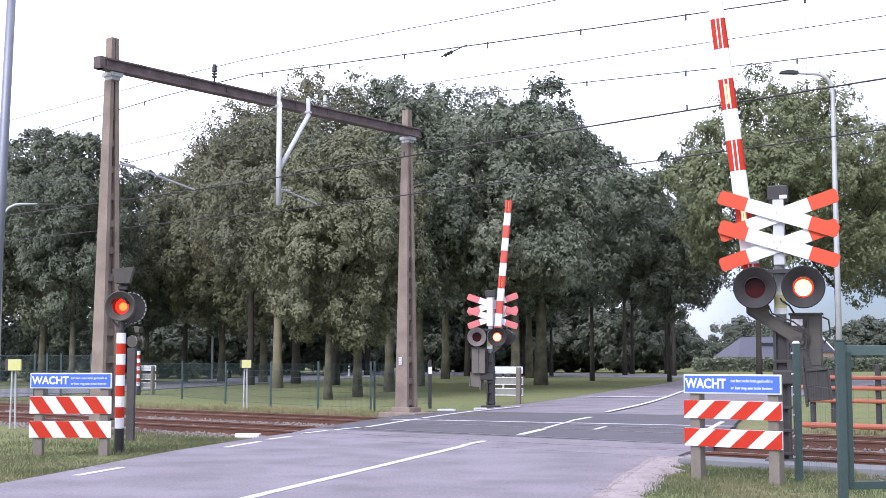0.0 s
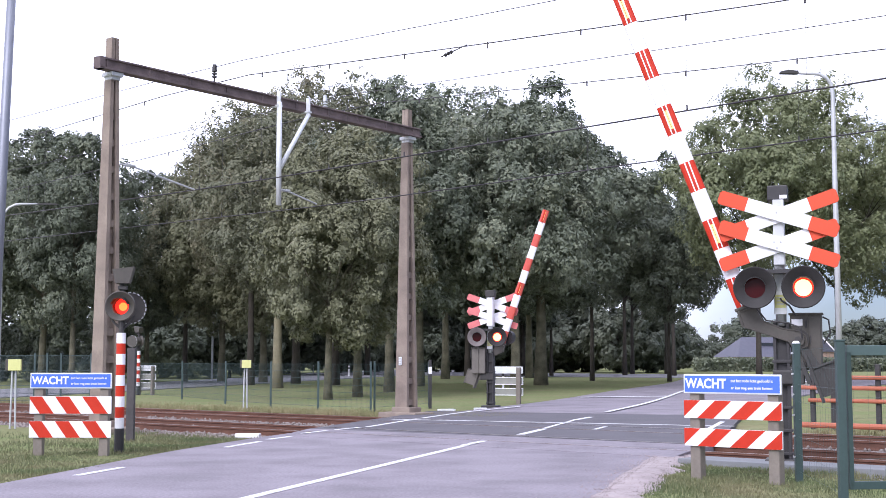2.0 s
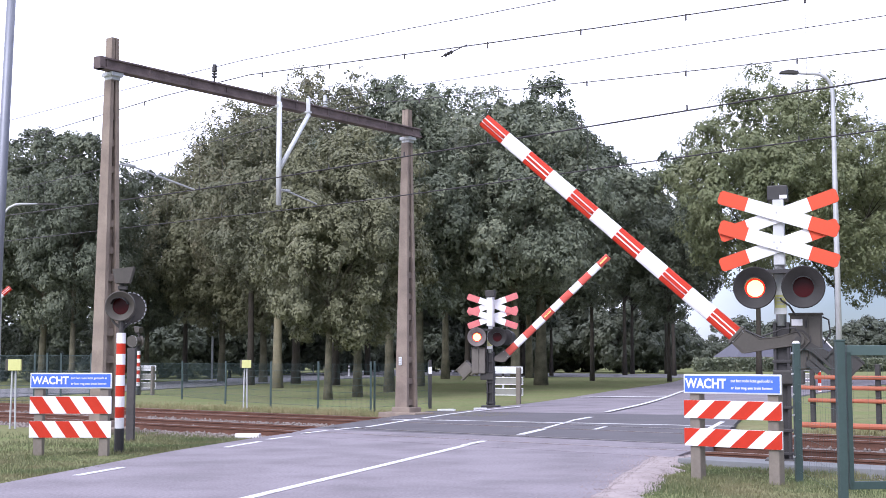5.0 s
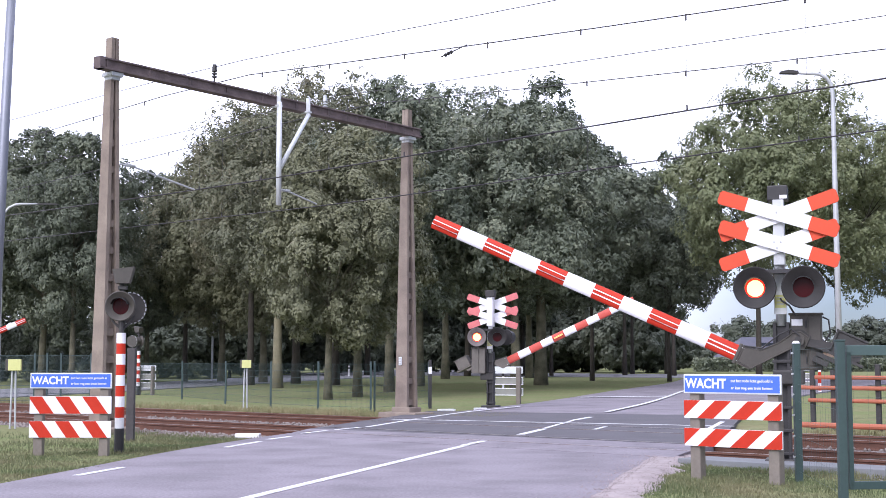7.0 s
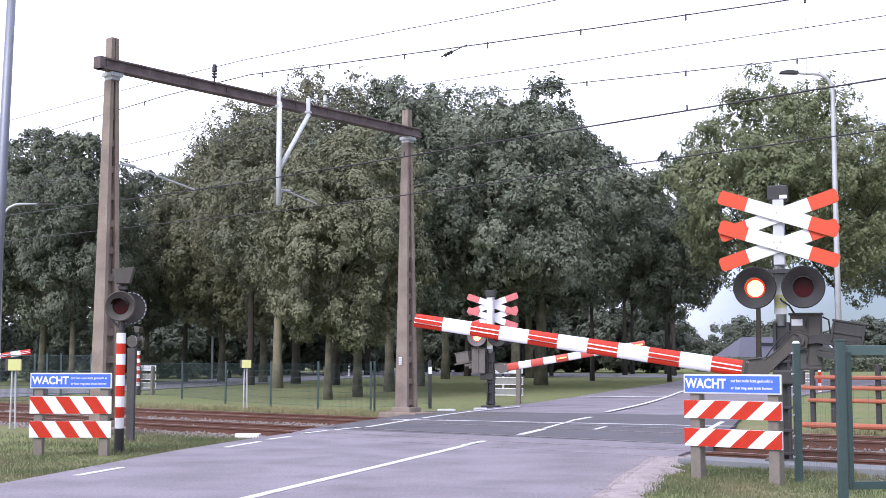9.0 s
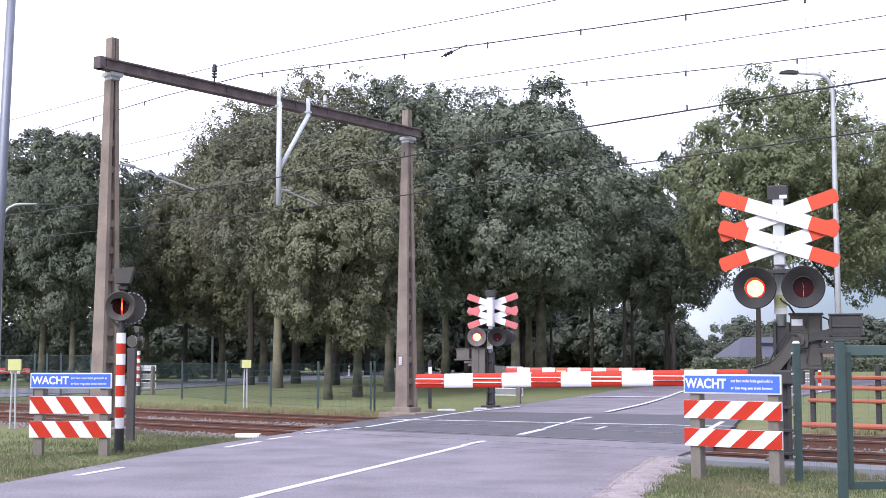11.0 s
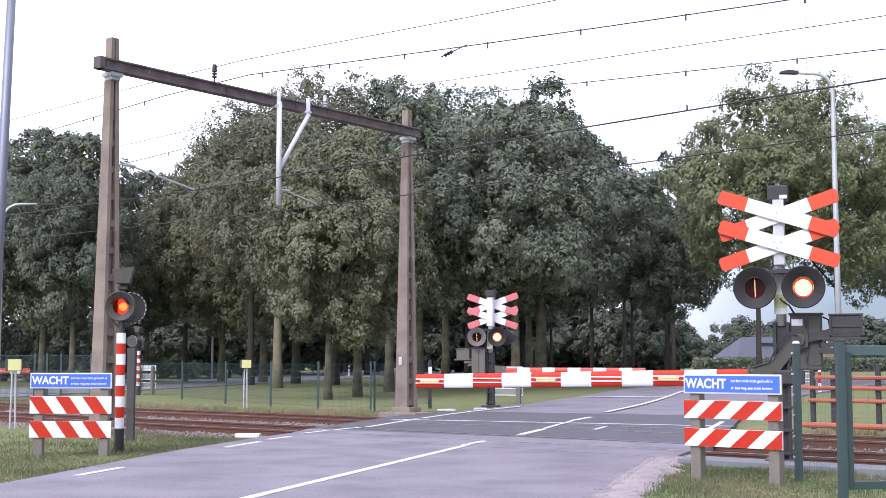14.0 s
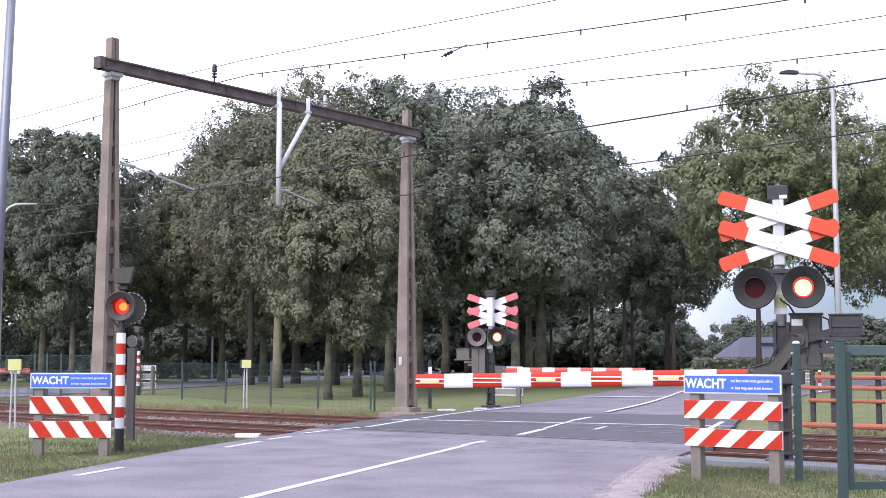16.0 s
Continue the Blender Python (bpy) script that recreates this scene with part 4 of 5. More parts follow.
def build_trees():
    tree_kind("oak", 11, 16, 0.31, 6.4, 3.4, LEAF, BARK, 210, 92000, 0.125, flat=0.1)
    tree_kind("oak_b", 12, 16, 0.30, 6.0, 3.0, LEAF, BARK, 190, 84000, 0.125, flat=0.1)
    tree_kind("olive", 13, 15, 0.27, 5.2, 2.2, LEAF_OLIVE, BARK, 170, 72000, 0.115)
    tree_kind("brown", 14, 16, 0.24, 5.4, 4.6, LEAF_BROWN, BARK_DARK, 180, 40000, 0.10, tuft=0.34)
    tree_kind("pale", 24, 16, 0.30, 5.2, 4.4, LEAF_BROWN, BARK_PALE, 180, 46000, 0.10, tuft=0.34)
    tree_kind("light", 15, 17, 0.20, 6.0, 4.3, LEAF_LIGHT, BARK_DARK, 170, 64000, 0.11, tuft=0.34)
    tree_kind("tall", 19, 18, 0.22, 5.6, 5.6, LEAF, BARK_DARK, 120, 46000, 0.15, tuft=0.36)
    tree_kind("dusk", 22, 16, 0.26, 6.0, 3.2, LEAF_DUSK, BARK, 170, 66000, 0.125)
    # oak crowns that carry canopy shade in their leaf colour
    tree_kind("shade", 21, 16, 0.20, 6.0, 4.9, LEAF_DARK, BARK_DARK, 150, 60000, 0.125, tuft=0.4)
    tree_kind("wood", 16, 15, 0.24, 5.6, 3.0, LEAF_DARK, BARK_DARK, 100, 24000, 0.25, tuft=0.5)
    tree_kind("bush", 17, 7, 0.12, 4.6, 0.0, LEAF_DARK, BARK_DARK, 60, 15000, 0.175, tuft=0.42)
    tree_kind("far", 18, 8, 0.2, 5.0, 0.2, LEAF_FAR, BARK_DARK, 60, 12000, 0.225, tuft=0.45)
    big = "large dark green oak with a dense rounded crown"
    # the dense group behind the far pole
    tree("oak", 3.6, 65, 15.5, 20, big, 0.88)
    tree("oak_b", 6.0, 80, 18.9, 140, big, 1.1)
    tree("shade", 11.2, 98, 17.6, 250, big, 0.8)
    tree("oak_b", 7.6, 115, 23.0, 330, big, 0.8)
    tree("oak", 0.2, 108, 22.0, 75, big, 0.8)
    tree("oak_b", -2.6, 63, 15.2, 40, big, 0.85)
    tree("oak", -1.4, 77, 18.9, 190, big, 0.85)
    tree("shade", 16.3, 94, 13.6, 10, big, 0.9)
    tree("olive", -3.5, 53.5, 11.8, 60, "olive green oak with low hanging leaves", 0.95)
    tree("olive", -4.4, 50, 10.4, 150, "olive green oak with low hanging leaves", 0.85)
    tree("pale", -9.0, 71, 16.0, 80, "thinly leaved tree with browning leaves and pale trunk", 0.95)
    tree("brown", -6.7, 81, 20.2, 300, "tall tree with thinning browning leaves", 0.9)
    tree("brown", -9.7, 86, 20.8, 20, "thinly leaved tree with browning leaves", 0.95)
    tree("brown", -11.8, 80, 18.2, 200, "thinly leaved tree with browning leaves", 0.9)
    tree("olive", -12.4, 90, 18.6, 20, "olive green tree with thinning leaves", 0.85)
    tree("dusk", -25.8, 84, 17.0, 90, "dark green tree with open crown beside the road", 0.95)
    tree("dusk", -21.6, 76, 15.2, 10, "dark green tree with open crown beside the road", 0.8)
    tree("dusk", -32.0, 90, 17.4, 40, "dark green tree with open crown beside the road", 0.95)
    tree("brown", -18.2, 92, 15.4, 120, "sparse roadside tree with thin leaves", 0.85)
    tree("olive", -15.6, 92, 18.0, 220, "olive green tree beside the road", 0.85)
    tree("light", 18.4, 76, 19.0, 0, "light green broad tree with hanging branches", 0.84)
    tree("light", 24.3, 80, 19.4, 130, "light green broad tree with hanging branches", 0.95)
    tree("light", 31.0, 90, 17.0, 250, "light green broad tree at the field's edge", 0.9)
    tree("dusk", -21.6, 95, 15.8, 75, "dark green tree with open crown beside the road", 0.8)
    tree("tall", 23.0, 130, 23.0, 60, "dark roadside tree with forked trunk", 0.8)
    tree("tall", 18.8, 135, 23, 200, "dark tree beside the junction", 0.85)
    tree("tall", 10.8, 130, 20.0, 20, "dark roadside tree with slender trunk", 0.75)
    tree("tall", 21.2, 146, 22.0, 110, "dark tree behind the junction", 0.85)
    tree("tall", 26.0, 152, 21.0, 250, "dark tree behind the junction", 0.8)
    tree("bush", -17.8, 138, 9.5, 30, "dark undergrowth bush behind the roadside trees", 1.0, "bushes of the wood")
    tree("bush", -20.5, 146, 10.0, 130, "dark undergrowth bush behind the roadside trees", 1.0, "bushes of the wood")
    tree("wood", -19.0, 132, 17.0, 200, "dark tree at the edge of the wood", 0.9, "trees of the wood")
    for x, y, h in ((-36.5, 92, 4.6), (-32.5, 95, 4.2), (-28.5, 92, 3.8), (-24.5, 96, 4.4)):
        tree("bush", x, y, h, x * 37, "low dark undergrowth bush beside the far road", 0.9, "bushes of the wood")
    rng = random.Random(5)
    for k in range(18):
        x = -62 + k * 4.2 + rng.uniform(-1.5, 1.5)
        y = 150 + rng.uniform(-22, 18) + min(0, x) * 0.5
        if -44 < x < -36:
            continue
        tree("wood", x, y, rng.uniform(17, 22) if x < 20 else rng.uniform(9, 12), rng.uniform(0, 360), "dark tree at the edge of the wood", 1.0, "trees of the wood")
    for k in range(27):
        x = -72 + k * 3.3 + rng.uniform(-1, 1)
        y = 178 + rng.uniform(-8, 8) + min(0, x) * 0.5
        tree("bush", x, y, rng.uniform(6.5, 9.5) if not -50 < x < -42 else 4.0, rng.uniform(0, 360), "dark undergrowth bush at the wood's edge", 1.1, "bushes of the wood")
    for k in range(8):
        tree("bush", -44 + k * 3.6, 112 + rng.uniform(-6, 8), rng.uniform(6, 8.5) if k not in (3, 4) else 3.0, rng.uniform(0, 360), "dark undergrowth bush behind the roadside trees", 1.1, "bushes of the wood")
    for k in range(4):
        tree("far", 15 + k * 4.2 + rng.uniform(-1, 1), 172 + rng.uniform(-8, 12), rng.uniform(10, 13), rng.uniform(0, 360), "grey green tree behind the junction", 0.9, "bushes behind the junction")
    for k in range(5):
        tree("far", 13 + k * 3.6, 178 + rng.uniform(-8, 8), rng.uniform(6.5, 9), rng.uniform(0, 360), "grey green bush behind the junction", 1.1, "bushes behind the junction")
    for k in range(26):
        tree("far", -34 + k * 3.9 + rng.uniform(-1, 1), 216 + rng.uniform(-7, 7), rng.uniform(7.5, 11.5) if k < 17 else rng.uniform(4.5, 6.5), rng.uniform(0, 360), "grey green shrub closing the view behind the junction", 1.15, "bushes behind the junction")
    for k in range(16):
        x = 34 + k * 7.0 + rng.uniform(-2, 2)
        y = 290 + rng.uniform(-25, 25)
        tree("far", x, y, rng.uniform(9, 12), rng.uniform(0, 360), "grey green tree along the distant field", 1.25, "trees along the field")



# ---- signs, posts and fences ----
def letters(text, size, name, parent, material, at, label=""):
    cu = bpy.data.curves.new(name, "FONT")
    cu.body, cu.size, cu.extrude, cu.align_y = text, size, 0.002, "CENTER"
    cu.offset = size * (0.030 if size > 0.1 else 0.014)
    tmp = new("tmp", cu)
    bpy.context.view_layer.update()
    me = bpy.data.meshes.new_from_object(tmp.evaluated_get(bpy.context.evaluated_depsgraph_get()))
    bpy.data.objects.remove(tmp)
    me.materials.clear()
    me.materials.append(material)
    ob = share(name, me, parent, at)
    return tagged(ob, label) if label else ob


def striped_board(parent, w, z0, z1, y, lean, reds, paint):
    """A white board with slanting red stripes, cut off by the board's ends."""
    body = part("striped_board", box(B(), -w / 2, w / 2, y - 0.012, y + 0.012, z0, z1, 0.008), WHITE, parent, "white board with red slanting stripes")
    h = z1 - z0 - 0.004
    zb, zt = z0 + 0.002, z1 - 0.002
    for c in reds:
        half, sl = w * 0.085, lean * h * 0.5
        lim = w / 2 - 0.003
        poly = [(c - half - sl, zb), (c + half - sl, zb), (c + half + sl, zt), (c - half + sl, zt)]
        # clip against the ends
        for sgn in (-1, 1):
            out = []
            for i in range(len(poly)):
                a, b = poly[i], poly[(i + 1) % len(poly)]
                ia, ib = sgn * a[0] <= lim, sgn * b[0] <= lim
                if ia:
                    out.append(a)
                if ia != ib:
                    k = (sgn * lim - a[0]) / (b[0] - a[0])
                    out.append((sgn * lim, a[1] + k * (b[1] - a[1])))
            poly = out
        if len(poly) > 2:
            part("stripe", prism(B(), poly, y - 0.0145, y - 0.0105), paint, body, "red reflective stripe")
    return body


def warning_sign(at, w, lean, label, lettered=True, up=0.0, paint=None):
    """Two timber posts with a blue panel and two striped boards; the face looks along -y."""
    S = thing("warning_sign", at, label, "warning sign", "warning signs of the crossing")
    for k, x in enumerate((-w * 0.40, w * 0.40)):
        part("post", box(B(), x - 0.07, x + 0.07, 0.02, 0.15, -0.3, 1.20, 0.012), WOOD, S, "weathered square timber post")
    part("panel", box(B(), -w / 2, w / 2, -0.014, 0.014, 0.985, 1.225, 0.012), STEEL_WHITE, S, "pale edge of the blue panel")
    part("blue_face", box(B(), -w / 2 + 0.02, w / 2 - 0.02, -0.018, -0.012, 1.005, 1.205, 0.002), BLUE, S, "blue panel face")
    if lettered:
        letters("WACHT", 0.162, "lettering", S, WHITE, pose(-w / 2 + 0.035, -0.019, 1.105, 90, 0, 0), "white capital letters").scale.x = 0.93
        letters("tot het rode licht gedoofd is", 0.049, "small_lettering", S, WHITE, pose(-w / 2 + 0.635 * w / 1.27, -0.019, 1.145, 90, 0, 0))
        letters("er kan nog een trein komen", 0.049, "small_lettering", S, WHITE, pose(-w / 2 + 0.635 * w / 1.27, -0.019, 1.06, 90, 0, 0))
    if not lettered:
        for z0, z1 in ((0.60, 0.865), (0.235, 0.49)):
            back = part("board_back", box(B(), -w / 2, w / 2, -0.012, 0.012, z0, z1, 0.006), BOARD_BACK, S, "bare grey back of a striped board")
            for z in (z0, z1 - 0.028):
                part("flange", box(B(), -w / 2 - 0.01, w / 2 + 0.01, 0.004, 0.035, z, z + 0.028, 0.003), WHITE, back)
            for x in (-w / 2 - 0.012, w / 2 - 0.012):
                part("end_rib", box(B(), x, x + 0.024, 0.006, 0.030, z0 + 0.03, z1 - 0.03, 0.003), STEEL_WHITE, back)
        return S
    r = [w * f for f in ((-0.36, -0.03, 0.30) if lean < 0 else (-0.505, -0.18, 0.156, 0.49))]
    if up:
        striped_board(S, w, 0.626 + up, 0.850 + up, 0.0, lean, r, paint or ORANGE)
        striped_board(S, w, 0.286 + up, 0.506 + up, 0.0, lean, r, paint or ORANGE)
    else:
        striped_board(S, w, 0.60, 0.865, 0.0, lean, r, paint or ORANGE)
        striped_board(S, w, 0.235, 0.49, 0.0, lean, r, paint or ORANGE)
    return S


def lamp_post(at, side, label):
    L = thing("warning_light", at, label, "warning light", "striped lamp posts")
    bm = B()
    tube(bm, (0, 0, -0.2), (0, 0, 0.33), 0.076, n=16)
    part("post_base", bm, BLACK, L, "black post base", smooth=False)
    for k in range(9):
        bm = B()
        tube(bm, (0, 0, 0.33 + k * 0.17), (0, 0, 0.33 + (k + 1) * 0.17), 0.074, n=18)
        part("post_band", bm, WHITE if k % 2 == 0 else RED, L)
    bm = B()
    tube(bm, (0, 0.0, 1.86), (0, 0.0, 2.08), 0.04, n=10)
    box(bm, -0.05, 0.05, -0.12, 0.02, 1.98, 2.06, 0.01)
    for sx in (-1, 1):
        path_tube(bm, [(0, -0.05, 1.92), (sx * 0.12, -0.06, 2.02), (sx * 0.20, -0.08, 2.14)], [0.022, 0.018, 0.016], 6)
    part("bracket", bm, DARK_STEEL, L)
    # slanting box on a short neck above the lamp
    bm = prism(B(), [(-0.12, 2.66), (0.10, 2.66), (0.15, 2.88), (-0.19, 2.93)], -0.14, 0.12)
    part("bell_box", bm, GREY_BOX, L, "grey slant sided box on top of the lamp")
    bm = B()
    tube(bm, (0, 0, 2.45), (0, 0, 2.67), 0.035, n=10)
    box(bm, -0.08, 0.06, -0.06, 0.06, 2.56, 2.62, 0.008)
    part("neck", bm, DARK_STEEL, L)
    # rear disc with a worn riveted rim
    bm = B()
    tube(bm, (-0.09, -0.34, 2.27), (-0.11, -0.28, 2.27), 0.25, n=28)
    rear = part("rear_disc", bm, GREY_BOX, L, "grey disc of the rear lamp")
    n = 22
    for k in range(n):
        a0 = 2 * math.pi * k / n
        seg = path_tube(B(), [(-0.10 + 0.253 * math.cos(a0 + q), -0.285, 2.27 + 0.253 * math.sin(a0 + q)) for q in (0.0, 0.09, 0.18)], [0.011] * 3, 5)
        part("rim_piece", seg, WORN_RIM, rear)
    flap = warning_lamp(L, 0.02, 2.29, side, side * 0.04, r=0.245, disc_mat=GREY_BOX, core=LAMP_ORANGE, hood=0.17, aim=-7, bore=0.55, spot=0.5)
    return L, flap


def mesh_panel(name, length, z0, z1, parent, at, gap=0.05, r=0.0022, rows=7):
    vs, fs = [], []

    def rod(a, b, rad):
        a, b = np.array(a, float), np.array(b, float)
        n = len(vs) * 4
        if abs(b[2] - a[2]) > 0.01:
            o = np.array(((rad, 0, 0), (0, rad, 0), (-rad, 0, 0), (0, -rad, 0)))
        else:
            o = np.array(((0, rad, 0), (0, 0, rad), (0, -rad, 0), (0, 0, -rad)))
        vs.append(a + o)
        vs.append(b + o)
        for i in range(4):
            fs.append((n + i, n + (i + 1) % 4, n + 4 + (i + 1) % 4, n + 4 + i))
    for i in range(int(length / gap)):
        rod((i * gap, 0, z0), (i * gap, 0, z1), r)
    for j in range(rows):
        z = z0 + 0.02 + (z1 - z0 - 0.04) * j / (rows - 1)
        rod((0, 0.004, z), (length, 0.004, z), r * 1.8)
    me = raw(name, np.concatenate(vs), fs, GREEN)
    ob = share(name, me, parent, at)
    ob["kind"] = "stuff"
    return ob


def fence(name, pts, h, label, post=0.03, gap=0.05, rows=7, wire=0.0022):
    F = thing(name, Matrix(), label, "fence")
    for (x, y) in pts:
        bm = B()
        box(bm, -post, post, -post, post, -0.2, h, 0.006)
        box(bm, -post - 0.006, post + 0.006, -post - 0.006, post + 0.006, h, h + 0.02, 0.004)
        part("post", bm, GREEN, F, at=pose(x, y, 0))
    for (x0, y0), (x1, y1) in zip(pts, pts[1:]):
        d = math.hypot(x1 - x0, y1 - y0)
        mesh_panel("wire_mesh", d, 0.05, h - 0.04, F, pose(x0, y0, 0, 0, 0, math.degrees(math.atan2(y1 - y0, x1 - x0))), gap, wire, rows)
    return F


def marker(x, y, w, label):
    M = thing("cable_marker", pose(x, y, 0), label, "marker post", "yellow marker posts")
    for dx in (-0.06, 0.06):
        bm = B()
        tube(bm, (dx, 0, -0.2), (dx * 0.6, 0, 1.22), 0.022, n=8)
        part("leg", bm, STEEL, M)
    part("box", box(B(), -w / 2, w / 2, -0.08, 0.08, 1.2, 1.45, 0.01), GREY_BOX, M)
    part("yellow_face", box(B(), -w / 2 + 0.06, w / 2 + 0.005, -0.086, 0.0, 1.205, 1.445, 0.004), YELLOW, M, "pale yellow face")


def street_lamp(x, y, h, arm, turn, r, label, head=0.6, bend=0.75):
    L = thing("street_lamp", pose(x, y, 0, 0, 0, turn), label, "street lamp", "street lamps")
    pts = [(0, 0, -0.2), (0, 0, h * 0.5), (0, 0, h - bend - 0.1)] + [(bend * (1 - math.cos(a)), 0, h - bend - 0.05 + bend * math.sin(a)) for a in (radians(d) for d in (25, 50, 75, 90))] + [(max(arm, 0.8), 0, h - 0.03)]
    part("pole", path_tube(B(), pts, [r, r * 0.85, r * 0.65] + [r * 0.55] * 4 + [r * 0.45], 12), STEEL, L, "grey galvanised pole with a curved arm", smooth=True)
    bm = B()
    e = max(arm, 0.8)
    prism(bm, [(e - 0.05, h - 0.06), (e + head, h - 0.05), (e + head, h - 0.01), (e + head * 0.5, h + 0.03), (e - 0.05, h + 0.0)], -0.09, 0.09)
    part("lamp_head", bm, DARK_STEEL, L, "flat dark lamp head")
    return L


def build_signs():
    warning_sign(pose(-5.72, 20.1, 0, 0, 0, -2), 1.27, -0.72, "blue lettered sign over two red white boards on timber posts", paint=RED)
    warning_sign(pose(3.50, 15.85, 0.02, 0, 0, -42), 1.33, 1.15, "blue lettered sign over two red white boards beside the road", up=0.055, paint=RED)
    warning_sign(pose(2.15, 45.0, 0, 0, 0, 155), 1.3, 0.8, "warning sign beyond the tracks seen from behind", False)
    warning_sign(pose(-12.9, 57.0, 0, 0, 0, 140), 1.2, 0.8, "warning sign beside the far cycle path from behind", False)
    warning_sign(pose(16.4, 60.0, 0, 0, 0, 165), 1.3, 0.8, "warning sign beyond the orange rails from behind", False)
    bm = B()
    box(bm, -0.07, 0.07, -0.07, 0.07, -0.2, 1.65, 0.01)
    single("fence_post", bm, WOOD_DARK, pose(-5.75, 24.1, 0), "dark weathered timber post beside the track", "post")
    # white marker blocks at the road's edge
    for x, y, turn, ln in ((-3.86, 25.95, -8, 0.5), (0.1, 37.6, 25, 0.5), (1.1, 38.6, 25, 0.35)):
        bm = B()
        box(bm, -ln / 2, ln / 2, -0.09, 0.09, -0.4, -0.02 if x < -1 else 0.04, 0.015)
        single("kerb_block", bm, WHITE, pose(x, y, 0, 0, 0, turn), "low white kerb block at the road's edge", "kerb block", "white kerb blocks")
    marker(-9.3, 28.3, 0.33, "yellow marker box on two thin steel legs")
    marker(-6.0, 39.7, 0.33, "yellow marker box on two thin steel legs")


def build_fences():
    fence("mesh_fence", [(-13.2, 55.0), (-9.99, 50.03), (-7.47, 44.9), (-5.48, 41.6), (-3.76, 39.4), (-2.1, 38.0)], 1.38, "dark green wire mesh fence behind the tracks")
    fence("mesh_fence", [(-2.0, 38.2), (-0.45, 41.7)], 1.38, "short dark green wire mesh fence beside the far pole", gap=0.05)
    fence("tall_mesh_fence", [(-18.4, 45.4), (-16.2, 44.9), (-13.85, 44.3), (-13.4, 44.2), (-12.9, 44.1), (-11.84, 43.9), (-11.17, 43.8)], 1.66, "tall dark green wire mesh fence", gap=0.035, wire=0.0045)
    # green fence and gate next to the near barrier
    F = fence("green_fence", [(4.32, 15.95), (4.0, 13.15)], 1.60, "green wire mesh fence beside the near barrier", post=0.042, gap=0.16, wire=0.0009, rows=8)
    bm = B()
    for (x, y) in ((4.32, 15.95),):
        tube(bm, (x, y, 1.62), (x, y, 1.65), 0.05, 0.03, n=12)
    part("cap", bm, WHITE, F, "white post cap")
    for k in range(6):
        part("bolt", tube(B(), (4.26, 15.89, 0.25 + k * 0.25), (4.24, 15.86, 0.25 + k * 0.25), 0.012, n=8), STEEL, F)
    G = thing("green_gate", pose(4.02, 13.2, 0, 0, 0, 8), "closed green steel gate with wire mesh filling", "gate")
    for z0, z1 in ((0.12, 0.20), (1.46, 1.565)):
        part("gate_rail", box(B(), 0.06, 2.3, -0.03, 0.03, z0, z1, 0.006), GREEN_RAIL if z0 > 1 else GREEN, G)
    for x in (0.055, 2.25):
        part("gate_stile", box(B(), x, x + 0.05, -0.03, 0.03, 0.15, 1.5, 0.006), GREEN, G)
    mesh_panel("wire_mesh", 2.1, 0.2, 1.46, G, pose(0.13, 0.0, 0), 0.16, 0.0009, rows=7)


def build_guard_rails():
    R0 = thing("orange_guard_rail", TRACK @ pose(0, 26.5, 0), "dimmed orange tubular guard rail beyond the tracks", "guard rail")
    for z, s0 in ((1.06, -12.2), (0.84, -12.69), (0.57, -12.35)):
        bm = B()
        tube(bm, (s0, 0, z), (-3, 0, z), 0.045, n=10)
        part("rail", bm, DIMMED_ORANGE, R0)
    for s in (-12.3, -11.83, -10.85, -9.3, -7.0, -4.7):
        bm = B()
        box(bm, s - 0.05, s + 0.05, 0.05, 0.13, -0.2, 1.22 if s < -11 else 1.34, 0.005)
        part("upright", bm, DARK_STEEL, R0, "dark steel upright")
    L0 = thing("orange_low_rail", TRACK @ pose(0, 25.4, 0), "low orange bar along the track's edge", "guard rail")
    bm = B()
    tube(bm, (-12.06, 0, 0.10), (-3, 0, 0.10), 0.06, n=10)
    part("rail", bm, DIMMED_ORANGE, L0)
    bm = B()
    tube(bm, (-12.14, 0, 0.10), (-12.06, 0, 0.10), 0.062, n=10)
    part("end_cap", bm, WHITE, L0)
    for s in (-11, -7, -4):
        part("foot", box(B(), s - 0.05, s + 0.05, -0.06, 0.06, -0.2, 0.05), DARK_STEEL, L0)
    bm = B()
    box(bm, -9.6, 12, 16.3, 17.0, -0.3, 0.03, 0.01)
    single("concrete_edge", bm, mat("pale_concrete", (0.19, 0.195, 0.205), 0.9, var=0.2, scale=2, fine=25), TRACK, "pale concrete edging slab along the near track", "edging", kind="structure")
    P = thing("striped_post", pose(17.3, 60, 0), "thin red white striped post beside the path", "post")
    for k in range(8):
        bm = B()
        tube(bm, (0, 0, -0.1 + k * 0.17), (0, 0, 0.07 + k * 0.17), 0.07, n=10)
        part("post_band", bm, RED if k % 2 else WHITE, P)


